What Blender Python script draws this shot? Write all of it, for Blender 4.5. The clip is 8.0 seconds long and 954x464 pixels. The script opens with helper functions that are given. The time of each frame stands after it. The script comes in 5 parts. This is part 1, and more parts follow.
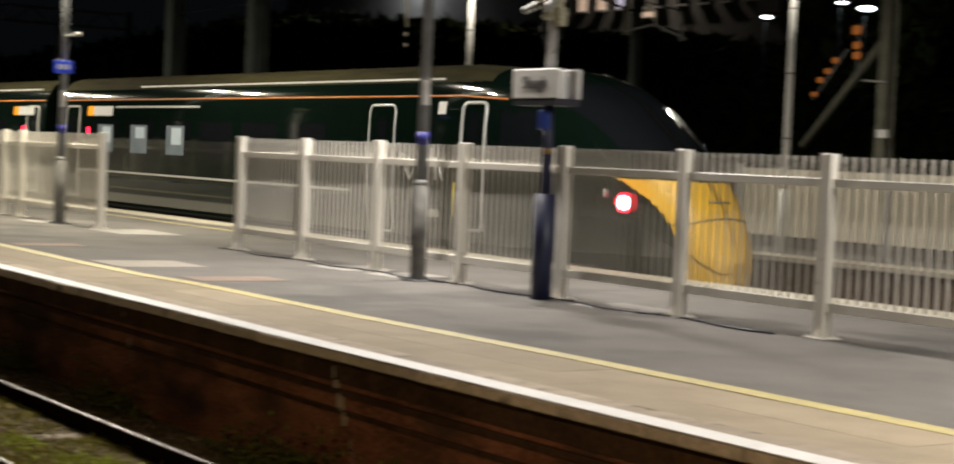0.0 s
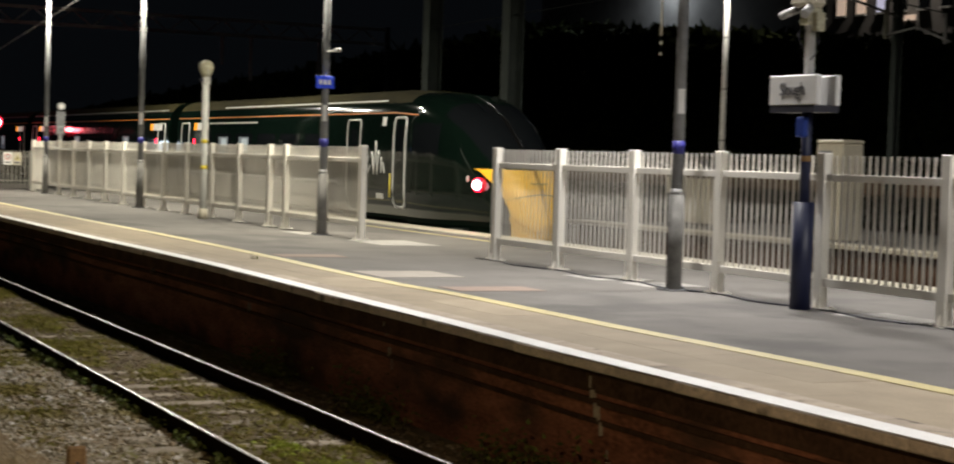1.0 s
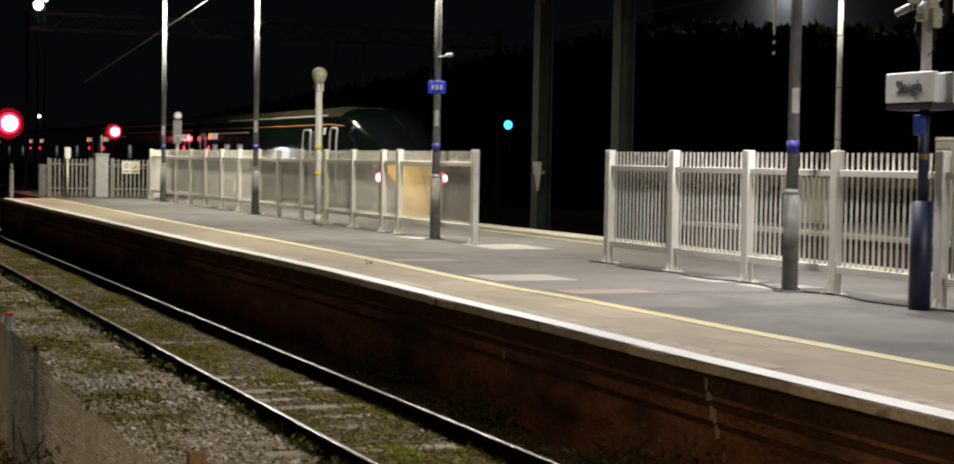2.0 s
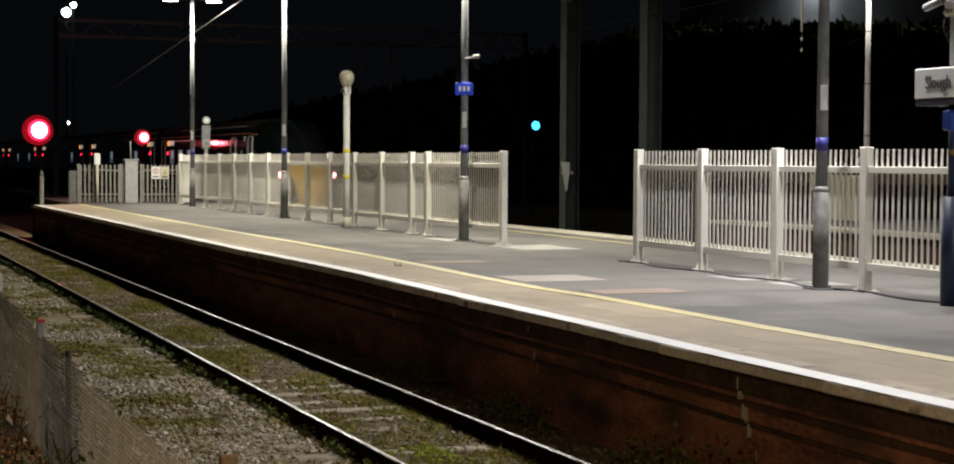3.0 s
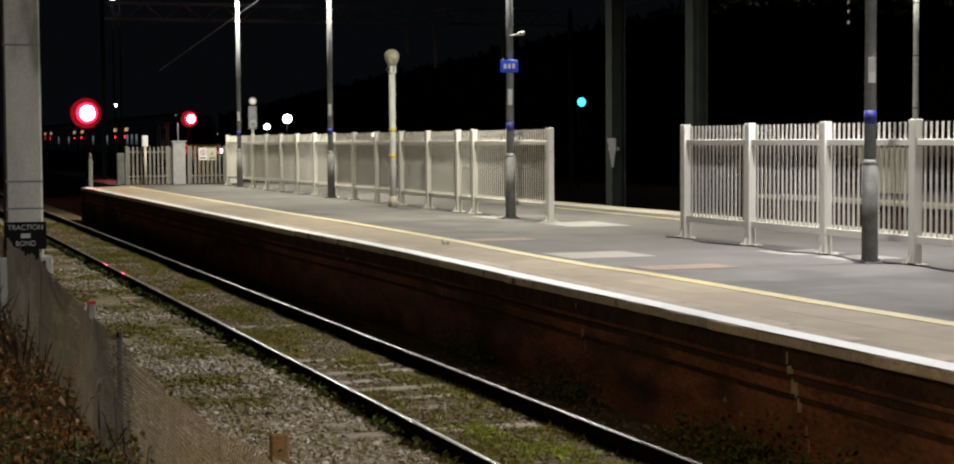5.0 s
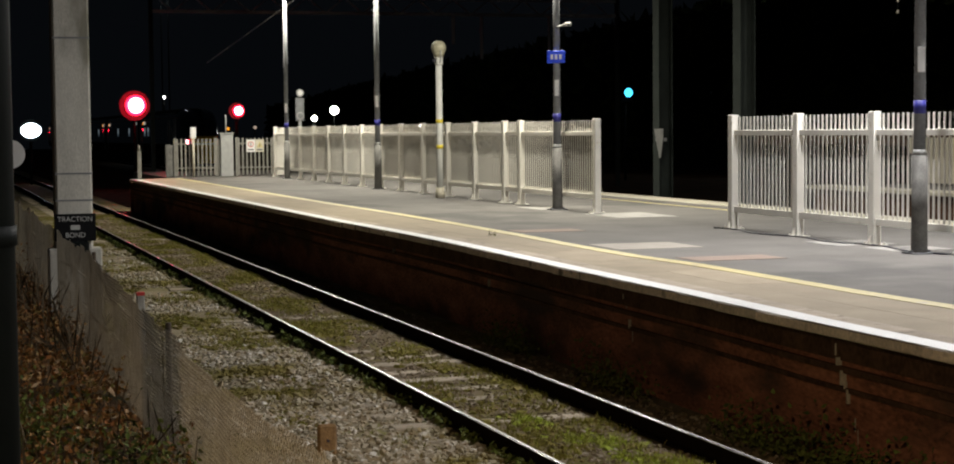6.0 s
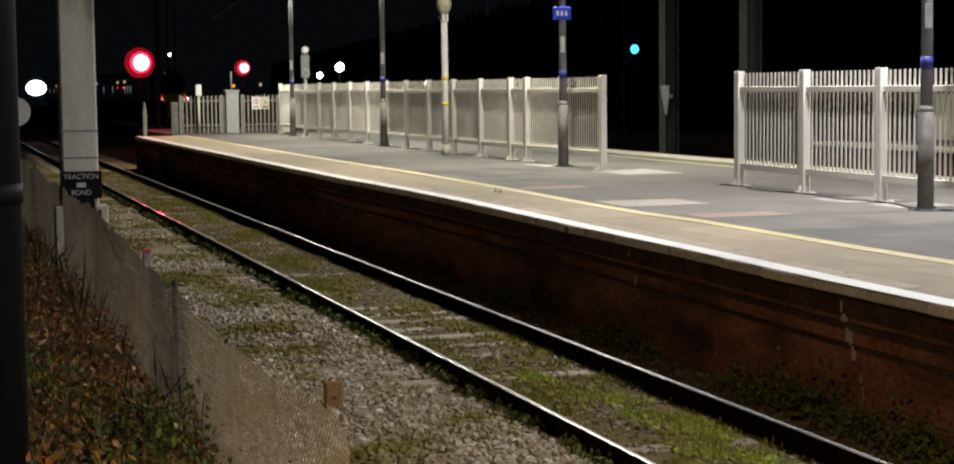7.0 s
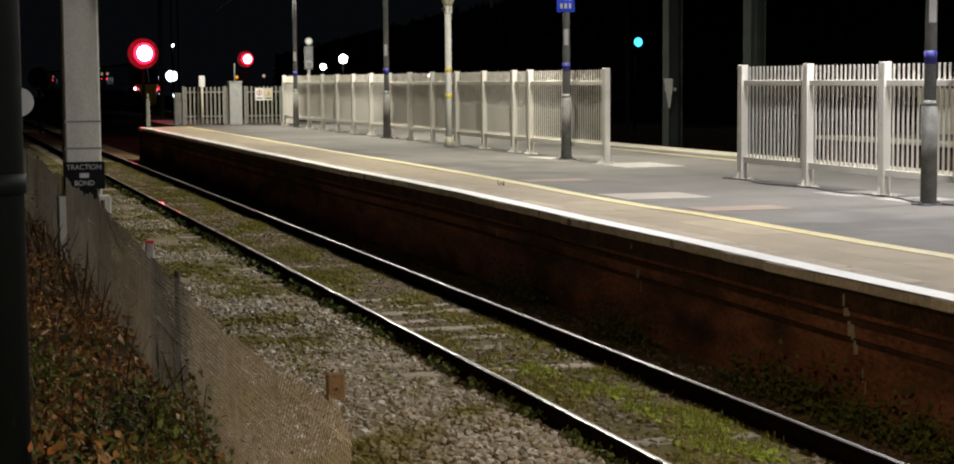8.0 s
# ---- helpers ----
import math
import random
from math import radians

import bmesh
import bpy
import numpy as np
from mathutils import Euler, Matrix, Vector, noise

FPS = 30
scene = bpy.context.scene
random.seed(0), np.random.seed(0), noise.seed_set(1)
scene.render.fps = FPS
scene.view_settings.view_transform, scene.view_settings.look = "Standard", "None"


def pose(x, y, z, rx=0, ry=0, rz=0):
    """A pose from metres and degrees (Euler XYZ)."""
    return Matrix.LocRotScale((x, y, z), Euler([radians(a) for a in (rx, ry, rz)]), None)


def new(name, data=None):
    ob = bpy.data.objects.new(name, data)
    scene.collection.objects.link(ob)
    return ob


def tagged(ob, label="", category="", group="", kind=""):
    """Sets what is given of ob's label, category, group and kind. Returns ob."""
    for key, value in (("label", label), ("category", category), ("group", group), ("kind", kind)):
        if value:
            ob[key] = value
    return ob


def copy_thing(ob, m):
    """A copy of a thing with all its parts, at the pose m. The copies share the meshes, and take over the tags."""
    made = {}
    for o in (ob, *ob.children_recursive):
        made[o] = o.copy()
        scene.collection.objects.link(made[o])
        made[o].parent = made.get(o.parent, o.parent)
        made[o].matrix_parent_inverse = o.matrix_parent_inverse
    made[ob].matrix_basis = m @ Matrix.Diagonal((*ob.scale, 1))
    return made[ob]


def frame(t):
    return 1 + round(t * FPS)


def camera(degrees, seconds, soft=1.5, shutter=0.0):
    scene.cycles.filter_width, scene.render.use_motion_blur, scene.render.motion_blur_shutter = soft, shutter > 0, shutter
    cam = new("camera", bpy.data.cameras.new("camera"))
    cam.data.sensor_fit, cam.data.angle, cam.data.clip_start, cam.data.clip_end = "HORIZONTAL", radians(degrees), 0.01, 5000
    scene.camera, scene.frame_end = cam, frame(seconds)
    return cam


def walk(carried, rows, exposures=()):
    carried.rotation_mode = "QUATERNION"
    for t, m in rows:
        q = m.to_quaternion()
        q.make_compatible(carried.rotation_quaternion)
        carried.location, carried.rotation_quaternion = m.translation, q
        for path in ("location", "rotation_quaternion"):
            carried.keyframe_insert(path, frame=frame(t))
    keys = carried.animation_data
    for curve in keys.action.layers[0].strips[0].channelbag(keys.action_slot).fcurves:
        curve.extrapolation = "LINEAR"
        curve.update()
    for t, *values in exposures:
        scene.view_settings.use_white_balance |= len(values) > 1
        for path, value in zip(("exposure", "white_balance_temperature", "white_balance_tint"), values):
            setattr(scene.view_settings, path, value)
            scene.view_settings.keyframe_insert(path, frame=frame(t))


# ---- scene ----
EYE = 2.6          # above the near rails' tops (z = 0)
DECK = 0.98        # platform surface
cam = camera(30.69, 8.0, soft=1.85, shutter=0.58)
TURNS = [
    (0.0, 56.095, -2.383, 2.490),
    (0.5, 61.200, -2.438, 2.265),
    (1.0, 64.515, -2.375, 1.823),
    (1.5, 66.669, -2.341, 1.349),
    (2.0, 68.246, -2.353, 1.037),
    (2.2, 68.587, -2.404, 0.960),
    (3.3, 69.292, -2.274, 0.170),
    (3.5, 69.298, -2.281, 0.088),
    (4.0, 69.386, -2.500, -0.178),
    (4.5, 69.739, -2.428, -0.396),
    (4.7, 70.175, -2.666, -0.430),
    (5.8, 71.919, -3.383, -0.500),
    (6.0, 72.300, -3.341, -0.564),
    (6.5, 72.430, -3.496, -0.635),
    (7.0, 72.506, -4.753, -0.632),
    (7.5, 72.553, -5.090, -0.525),
    (8.0, 72.597, -5.005, -0.370),
]


def turn(yaw, pitch, roll):
    return Matrix.Translation((0, 0, EYE)) @ pose(0, 0, 0, 0, 0, yaw) @ pose(0, 0, 0, 90 + pitch, 0, 0) @ pose(0, 0, 0, 0, 0, roll)


walk(cam, [(t, turn(y, p, r)) for t, y, p, r in TURNS], exposures=[(0.0, 0.04, 7200, 10), (0.5, 0.0, 6950, 10), (1.5, 0.0, 6750, 10), (3.5, 0.0, 6550, 10), (8.0, 0.03, 6570, 10)])

# ---- world and light ----
world = bpy.data.worlds.new("night_sky")
scene.world = world
world.use_nodes = True
world.node_tree.nodes["Background"].inputs[0].default_value = (0.3, 0.38, 0.5, 1)
world.node_tree.nodes["Background"].inputs[1].default_value = 0.006
COLUMNS = [(-59.6, 12.12), (-47.3, 12.2), (-33.0, 12.25), (-19.3, 12.06), (-5.3, 12.1), (8.7, 12.1)]
FAR_COLUMNS = [(-37.3, 24.6), (-25.6, 24.6), (-12.0, 24.6)]
HEAD_Z, ARM = 7.15, 0.75


def lamp(name, x, y, z, watts, colour=(1.0, 0.97, 0.91), size=0.4, spread=160):
    data = bpy.data.lights.new(name, "AREA")
    data.energy, data.color, data.shape, data.size, data.size_y, data.spread = watts, colour, "RECTANGLE", size, size * 0.6, radians(spread)
    ob = new(name, data)
    ob.location = (x, y, z)
    return ob


for cx, cy in COLUMNS:
    tint = (0.98, 0.94, 0.81) if cx < -30 else (0.98, 0.97, 0.98)
    for s in (-1, 1):
        lamp("platform_light", cx, cy + s * ARM, DECK + HEAD_Z - 0.12, 655, tint, spread=180)
lamp("street_light", 6.0, -4.0, 6.5, 4700, (1.0, 0.74, 0.45))
for cx, cy in FAR_COLUMNS:
    lamp("far_platform_light", cx, cy, DECK + HEAD_Z - 0.12, 280)

# Unseen fill lights, added to brighten the distant facades.
for wx, watts, tint in ((-88.0, 650, (1.0, 0.9, 0.8)), (-117.0, 750, (0.8, 0.9, 1.0))):
    lamp("facade_fill_light", wx, 70.9, 19.2, watts, tint)
red = lamp("signal_light", -99.4, 11.67, 4.21, 12, (1.0, 0.02, 0.05), 0.7, 15)
red.rotation_euler = (0, radians(-86), radians(-6))


# ---- materials ----
def mat(name, colour, rough=0.6, metal=0.0, vary=0.25, scale=6.0, bump=0.15, fine=60.0, spot=None, emit=None, strength=1.0, stretch=(1, 1, 1), random_=0.0, coat=0.0, islands=None, spec=0.5):
    """Procedural surface: base colour broken up at two scales, with fine relief; spot: colour and share of stains."""
    m = bpy.data.materials.new(name)
    m.use_nodes = True
    nt = m.node_tree
    b = nt.nodes["Principled BSDF"]
    b.inputs["Roughness"].default_value, b.inputs["Metallic"].default_value = rough, metal
    b.inputs["Coat Weight"].default_value, b.inputs["Specular IOR Level"].default_value = coat, spec
    geo = nt.nodes.new("ShaderNodeNewGeometry")
    mp = nt.nodes.new("ShaderNodeMapping")
    mp.inputs["Scale"].default_value = stretch
    nt.links.new(geo.outputs["Position"], mp.inputs["Vector"])
    n1, n2 = nt.nodes.new("ShaderNodeTexNoise"), nt.nodes.new("ShaderNodeTexNoise")
    for n, s, d in ((n1, scale, 5), (n2, fine, 3)):
        n.inputs["Scale"].default_value, n.inputs["Detail"].default_value = s, d
        nt.links.new(mp.outputs[0], n.inputs["Vector"])
    mix = nt.nodes.new("ShaderNodeMath")
    mix.operation = "MULTIPLY_ADD"
    nt.links.new(n2.outputs["Fac"], mix.inputs[0])
    mix.inputs[1].default_value = 0.5
    half = nt.nodes.new("ShaderNodeMath")
    half.operation = "MULTIPLY"
    half.inputs[1].default_value = 0.5
    nt.links.new(n1.outputs["Fac"], half.inputs[0])
    nt.links.new(half.outputs[0], mix.inputs[2])
    ramp = nt.nodes.new("ShaderNodeValToRGB")
    ramp.color_ramp.elements[0].position, ramp.color_ramp.elements[1].position = 0.33, 0.67
    ramp.color_ramp.elements[0].color = [c * (1 - vary) for c in colour] + [1]
    ramp.color_ramp.elements[1].color = [min(1, c * (1 + vary)) for c in colour] + [1]
    nt.links.new(mix.outputs[0], ramp.inputs[0])
    out = ramp.outputs[0]
    if islands:
        rmp = nt.nodes.new("ShaderNodeValToRGB")
        for i, c in enumerate(islands):
            e = rmp.color_ramp.elements[i] if i < 2 else rmp.color_ramp.elements.new(0.5)
            e.color = (*c, 1)
        for i, e in enumerate(rmp.color_ramp.elements):
            e.position = i / (len(islands) - 1)
        for i, c in enumerate(islands):
            rmp.color_ramp.elements[i].color = (*c, 1)
        nt.links.new(geo.outputs["Random Per Island"], rmp.inputs[0])
        mx = nt.nodes.new("ShaderNodeMixRGB")
        mx.blend_type = "MULTIPLY"
        mx.inputs[0].default_value = 0.5
        nt.links.new(rmp.outputs[0], mx.inputs[1])
        nt.links.new(ramp.outputs[0], mx.inputs[2])
        out = mx.outputs[0]
    if spot:
        n3 = nt.nodes.new("ShaderNodeTexNoise")
        n3.inputs["Scale"].default_value, n3.inputs["Detail"].default_value = spot[2], 8
        nt.links.new(mp.outputs[0], n3.inputs["Vector"])
        r3 = nt.nodes.new("ShaderNodeValToRGB")
        r3.color_ramp.elements[0].position, r3.color_ramp.elements[1].position = spot[1], spot[1] + 0.12
        nt.links.new(n3.outputs["Fac"], r3.inputs[0])
        mx = nt.nodes.new("ShaderNodeMixRGB")
        nt.links.new(r3.outputs[0], mx.inputs[0])
        nt.links.new(out, mx.inputs[1])
        mx.inputs[2].default_value = (*spot[0], 1)
        out = mx.outputs[0]
    if random_:
        info = nt.nodes.new("ShaderNodeObjectInfo")
        hsv = nt.nodes.new("ShaderNodeHueSaturation")
        mr = nt.nodes.new("ShaderNodeMapRange")
        mr.inputs[3].default_value, mr.inputs[4].default_value = 1 - random_, 1 + random_
        nt.links.new(info.outputs["Random"], mr.inputs[0])
        nt.links.new(mr.outputs[0], hsv.inputs["Value"])
        nt.links.new(out, hsv.inputs["Color"])
        out = hsv.outputs[0]
    nt.links.new(out, b.inputs["Base Color"])
    if bump:
        bp = nt.nodes.new("ShaderNodeBump")
        bp.inputs["Strength"].default_value, bp.inputs["Distance"].default_value = bump, 0.02
        nt.links.new(mix.outputs[0], bp.inputs["Height"])
        nt.links.new(bp.outputs[0], b.inputs["Normal"])
    if emit:
        b.inputs["Emission Color"].default_value = (*emit, 1)
        b.inputs["Emission Strength"].default_value = strength
    return m


ASPHALT = mat("asphalt", (0.142, 0.133, 0.122), 0.85, vary=0.22, scale=1.1, fine=90, bump=0.3, spot=((0.095, 0.09, 0.084), 0.54, 0.5), spec=0.25)
PAVER = mat("buff_paving", (0.3, 0.247, 0.175), 0.8, vary=0.18, scale=2.0, fine=50, bump=0.2, random_=0.08, spec=0.25)
PATCH_RED = mat("reddish_slab", (0.25, 0.185, 0.15), 0.85, vary=0.2, scale=3)
PATCH_PALE = mat("pale_slab", (0.3, 0.27, 0.23), 0.85, vary=0.2, scale=3)
PATCH_GREY = mat("pale_concrete", (0.33, 0.315, 0.29), 0.85, vary=0.2, scale=3, spot=((0.2, 0.2, 0.19), 0.55, 3))
WHITE_LINE = mat("white_line_paint", (0.68, 0.67, 0.655), 0.6, vary=0.12, scale=3, spot=((0.5, 0.47, 0.42), 0.64, 6))
YELLOW_LINE = mat("yellow_line_paint", (0.49, 0.415, 0.19), 0.6, vary=0.18, scale=3, spot=((0.38, 0.32, 0.2), 0.56, 5))
COPING = mat("coping_concrete", (0.36, 0.3, 0.235), 0.85, vary=0.25, scale=4, random_=0.15, spot=((0.12, 0.1, 0.08), 0.6, 5), spec=0.2)
# Front nose of each coping stone, about twice as pale as its top.
NOSING = mat("pale_nosing", (0.74, 0.63, 0.53), 0.85, vary=0.3, scale=4, fine=30, random_=0.16, spot=((0.2, 0.165, 0.13), 0.6, 4), spec=0.2)
FENCE_WHITE = mat("white_fence_paint", (0.74, 0.71, 0.64), 0.45, vary=0.07, scale=3, bump=0.03, spot=((0.55, 0.5, 0.4), 0.63, 7))
PALE_CABLE = mat("pale_cable", (0.7, 0.69, 0.66), 0.6, vary=0.1, scale=4, bump=0)
PALISADE = mat("weathered_palisade_steel", (0.2, 0.19, 0.165), 0.7, metal=0.1, vary=0.3, scale=6, bump=0.05)
GALV = mat("galvanised_steel", (0.33, 0.33, 0.32), 0.55, metal=0.2, vary=0.2, scale=5, bump=0.05)
COLUMN_BASE = mat("column_base_paint", (0.15, 0.145, 0.135), 0.85, vary=0.4, scale=6, bump=0.15, spec=0.05)
COLUMN_GREY = mat("grey_column_paint", (0.2, 0.205, 0.21), 0.8, vary=0.25, scale=5, bump=0.08, metal=0.0, spec=0.06)
NAVY = mat("navy_paint", (0.007, 0.011, 0.04), 0.5, vary=0.2, scale=4, bump=0.05)
BOX_BLUE = mat("dull_blue_enamel", (0.015, 0.04, 0.22), 0.4, vary=0.1, bump=0)
BAND_BLUE = mat("blue_band_paint", (0.025, 0.025, 0.22), 0.5, vary=0.2, scale=6, bump=0)
POLE_GREY = mat("pale_pole_paint", (0.62, 0.62, 0.58), 0.6, vary=0.15, scale=5, bump=0.05)
HOUSING = mat("dirty_cream_housing", (0.36, 0.34, 0.24), 0.6, vary=0.4, scale=14, bump=0.1)
DULL_SIGN = mat("dull_grey_sign", (0.16, 0.16, 0.15), 0.7, vary=0.3, scale=5, bump=0)
BROWN_BOARD = mat("shade_band_brown", (0.1, 0.06, 0.033), 0.85, vary=0.35, scale=4, stretch=(0.4, 1, 3), random_=0.2)
FACADE = mat("dim_rendered_facade", (0.16, 0.155, 0.15), 0.9, vary=0.35, scale=0.5, spec=0.1)
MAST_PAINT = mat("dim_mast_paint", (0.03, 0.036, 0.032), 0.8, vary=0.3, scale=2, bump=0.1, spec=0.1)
BRACED_MAST = mat("weathered_mast_paint", (0.13, 0.13, 0.1), 0.8, vary=0.35, scale=3, bump=0.1, spec=0.1)
TREE_DARK = mat("night_foliage", (1, 1, 1), 0.8, vary=0.3, scale=1, bump=0, islands=[(0.02, 0.028, 0.01), (0.05, 0.06, 0.02)], spec=0.05)
LAMP_RED = mat("red_lamp_lens", (0.3, 0.01, 0.02), 0.15, emit=(1.0, 0.01, 0.03), strength=0.5, bump=0)
BLUE = mat("blue_enamel", (0.03, 0.08, 0.75), 0.3, vary=0.08, bump=0.0)
CREAM = mat("cream_paint", (0.5, 0.46, 0.36), 0.5, vary=0.12, scale=6)
DULL_WHITE = mat("dull_white_lettering", (0.4, 0.4, 0.38), 0.5, vary=0.2, bump=0)
SIGN_WHITE = mat("white_sign_face", (0.7, 0.69, 0.67), 0.35, vary=0.05, bump=0)
LETTER_GREY = mat("faded_lettering", (0.1, 0.1, 0.11), 0.5, vary=0.1, bump=0)
DARK = mat("dark_lettering", (0.02, 0.02, 0.03), 0.5, vary=0.1, bump=0)
YELLOW_BAND = mat("yellow_band", (0.75, 0.6, 0.06), 0.4, vary=0.08, bump=0)
BRICK = mat("sooty_brick", (0.275, 0.115, 0.067), 0.9, vary=0.6, scale=1.9, fine=20, bump=0.5, stretch=(0.6, 1, 1.6), spot=((0.075, 0.048, 0.034), 0.5, 0.7), spec=0.1)
# Brick colour that holds both soot and the shade under ledges.
BRICK_SHADE = mat("soot_and_shade_brick", (0.085, 0.048, 0.03), 0.95, vary=0.5, scale=3, fine=20, bump=0.5, spec=0.05)
# Rust taken nearly to black: the web's shaded side is in the colour.
RAIL_SIDE = mat("shade_dark_rust", (0.012, 0.008, 0.006), 0.8, vary=0.3, scale=10, spec=0.0)
RAIL_BAND = mat("polished_rail_band", (0.34, 0.33, 0.315), 0.26, metal=1.0, vary=0.1, scale=8, bump=0.02)
RAIL_TOP = mat("worn_rail_head", (0.32, 0.3, 0.275), 0.5, metal=0.15, vary=0.1, scale=8, bump=0.02)
SLEEPER = mat("weathered_timber", (0.29, 0.245, 0.18), 0.9, vary=0.35, scale=4, stretch=(4, 0.6, 4), bump=0.5, random_=0.3, spec=0.1)
BALLAST = mat("ballast_bed", (0.21, 0.175, 0.11), 0.95, vary=0.4, scale=3, fine=28, bump=0.9, spot=((0.15, 0.135, 0.045), 0.5, 0.8), spec=0.08)
MOSS = mat("mossy_cess", (0.09, 0.076, 0.019), 0.95, vary=0.5, scale=2, fine=40, bump=0.9, spot=((0.12, 0.09, 0.055), 0.44, 1.1), spec=0.08)
SOIL = mat("leaf_litter_soil", (0.05, 0.028, 0.013), 0.95, vary=0.5, scale=3, fine=30, bump=0.8, spot=((0.014, 0.016, 0.005), 0.52, 1.2), spec=0.05)
MAST_CONCRETE = mat("pale_mast_concrete", (0.5, 0.48, 0.42), 0.9, vary=0.2, scale=3, bump=0.3, spot=((0.25, 0.24, 0.19), 0.56, 1.6), stretch=(1, 1, 0.4), spec=0.15)
CONCRETE = mat("mast_concrete", (0.3, 0.29, 0.26), 0.9, vary=0.2, scale=4, bump=0.3, spot=((0.16, 0.15, 0.13), 0.58, 2), stretch=(1, 1, 0.4), spec=0.15)
TRAIN_GREEN = mat("dark_green_coachwork", (0.0022, 0.006, 0.004), 0.07, vary=0.15, scale=1.5, bump=0.0, coat=0.12, spec=0.3)
ROOF_GREY = mat("dusty_roof_grey", (0.026, 0.023, 0.01), 0.9, vary=0.6, scale=2.5, bump=0.2, stretch=(0.4, 2, 2), spec=0.08)
TRAIN_BLACK = mat("black_underframe", (0.012, 0.012, 0.011), 0.7, vary=0.4, scale=3, spec=0.1)
GLASS_DARK = mat("tinted_glass", (0.005, 0.006, 0.007), 0.03, vary=0.05, bump=0)
NOSE_YELLOW = mat("yellow_nose_paint", (0.8, 0.46, 0.018), 0.5, vary=0.06, scale=2, bump=0.0)
SILVER = mat("silver_trim", (0.55, 0.55, 0.53), 0.35, metal=0.3, vary=0.1, bump=0)
ORANGE_LINE = mat("orange_cantrail", (0.6, 0.2, 0.04), 0.4, vary=0.08, bump=0)
# Saturated red and pale pink emission together paint the lamps' glare.
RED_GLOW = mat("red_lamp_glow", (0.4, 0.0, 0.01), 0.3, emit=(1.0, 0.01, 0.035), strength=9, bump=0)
RED_GLARE = mat("red_lamp_glare", (1, 0.5, 0.5), 0.3, emit=(1.0, 0.3, 0.36), strength=22, bump=0)
DISPLAY = mat("lit_display_panel", (0.3, 0.3, 0.28), 0.4, emit=(1.0, 0.95, 0.85), strength=0.28, bump=0)
LIT_SPOT = mat("bright_interior_panel", (0.3, 0.35, 0.38), 0.4, emit=(0.7, 0.82, 0.9), strength=0.2, bump=0)
AMBER = mat("amber_display", (0.1, 0.05, 0), 0.3, emit=(1.0, 0.36, 0.02), strength=1.1, bump=0)
LIT_WINDOW = mat("lit_interior_panel", (0.1, 0.12, 0.13), 0.4, vary=0.6, scale=2.5, emit=(0.5, 0.7, 0.85), strength=0.06, bump=0)
LAMP_GLOW = mat("lamp_glow", (1, 1, 1), 0.3, emit=(1.0, 0.96, 0.88), strength=14, bump=0)
BLUE_GLOW = mat("blue_green_signal_glow", (0, 0.3, 0.4), 0.3, emit=(0.05, 0.5, 0.85), strength=3, bump=0)
COOL_GLOW = mat("cool_white_glow", (0.8, 0.9, 1), 0.3, emit=(0.75, 0.88, 1.0), strength=12, bump=0)
WARM_WINDOW = mat("warm_window_glow", (0.5, 0.4, 0.3), 0.4, emit=(1.0, 0.75, 0.6), strength=0.4, bump=0)
COOL_WINDOW = mat("cool_window_glow", (0.4, 0.4, 0.5), 0.4, emit=(0.75, 0.75, 1.0), strength=0.45, bump=0)
FAR_DARK = mat("night_facade", (0.03, 0.03, 0.035), 0.9, vary=0.3, scale=0.3, spec=0.1)

STONES_GREY = mat("grey_ballast_stones", (1, 1, 1), 0.95, vary=0.4, scale=4, bump=0.3, spot=((0.17, 0.14, 0.045), 0.5, 0.7), islands=[(0.2, 0.165, 0.105), (0.37, 0.33, 0.25), (0.27, 0.21, 0.125), (0.46, 0.42, 0.34), (0.31, 0.235, 0.14), (0.64, 0.61, 0.55)], spec=0.1)
STONES = mat("ballast_stones", (1, 1, 1), 0.95, vary=0.4, scale=9, bump=0.3, spot=((0.11, 0.095, 0.025), 0.52, 0.7), islands=[(0.09, 0.07, 0.042), (0.18, 0.142, 0.09), (0.12, 0.09, 0.052), (0.22, 0.18, 0.125), (0.15, 0.105, 0.06), (0.32, 0.28, 0.22)], spec=0.1)
GRASS = mat("grass_blades", (1, 1, 1), 0.7, vary=0.4, scale=2, bump=0, islands=[(0.08, 0.074, 0.012), (0.2, 0.21, 0.022), (0.14, 0.11, 0.022), (0.22, 0.18, 0.05)], spec=0.15)
STRAW = mat("dead_stems", (1, 1, 1), 0.8, vary=0.3, scale=3, bump=0, spec=0.1, islands=[(0.04, 0.03, 0.018), (0.1, 0.075, 0.045), (0.07, 0.046, 0.024), (0.15, 0.12, 0.08)])
MOSS_LUMP = mat("moss_cushions", (1, 1, 1), 0.95, vary=0.5, scale=12, fine=90, bump=0.6, spec=0.05, islands=[(0.085, 0.072, 0.02), (0.17, 0.155, 0.033), (0.15, 0.112, 0.05), (0.2, 0.17, 0.045)])
MOSS_BRIGHT = mat("green_moss_cushions", (1, 1, 1), 0.95, vary=0.5, scale=12, fine=90, bump=0.6, spec=0.05, islands=[(0.16, 0.18, 0.03), (0.26, 0.32, 0.04), (0.2, 0.2, 0.05)])
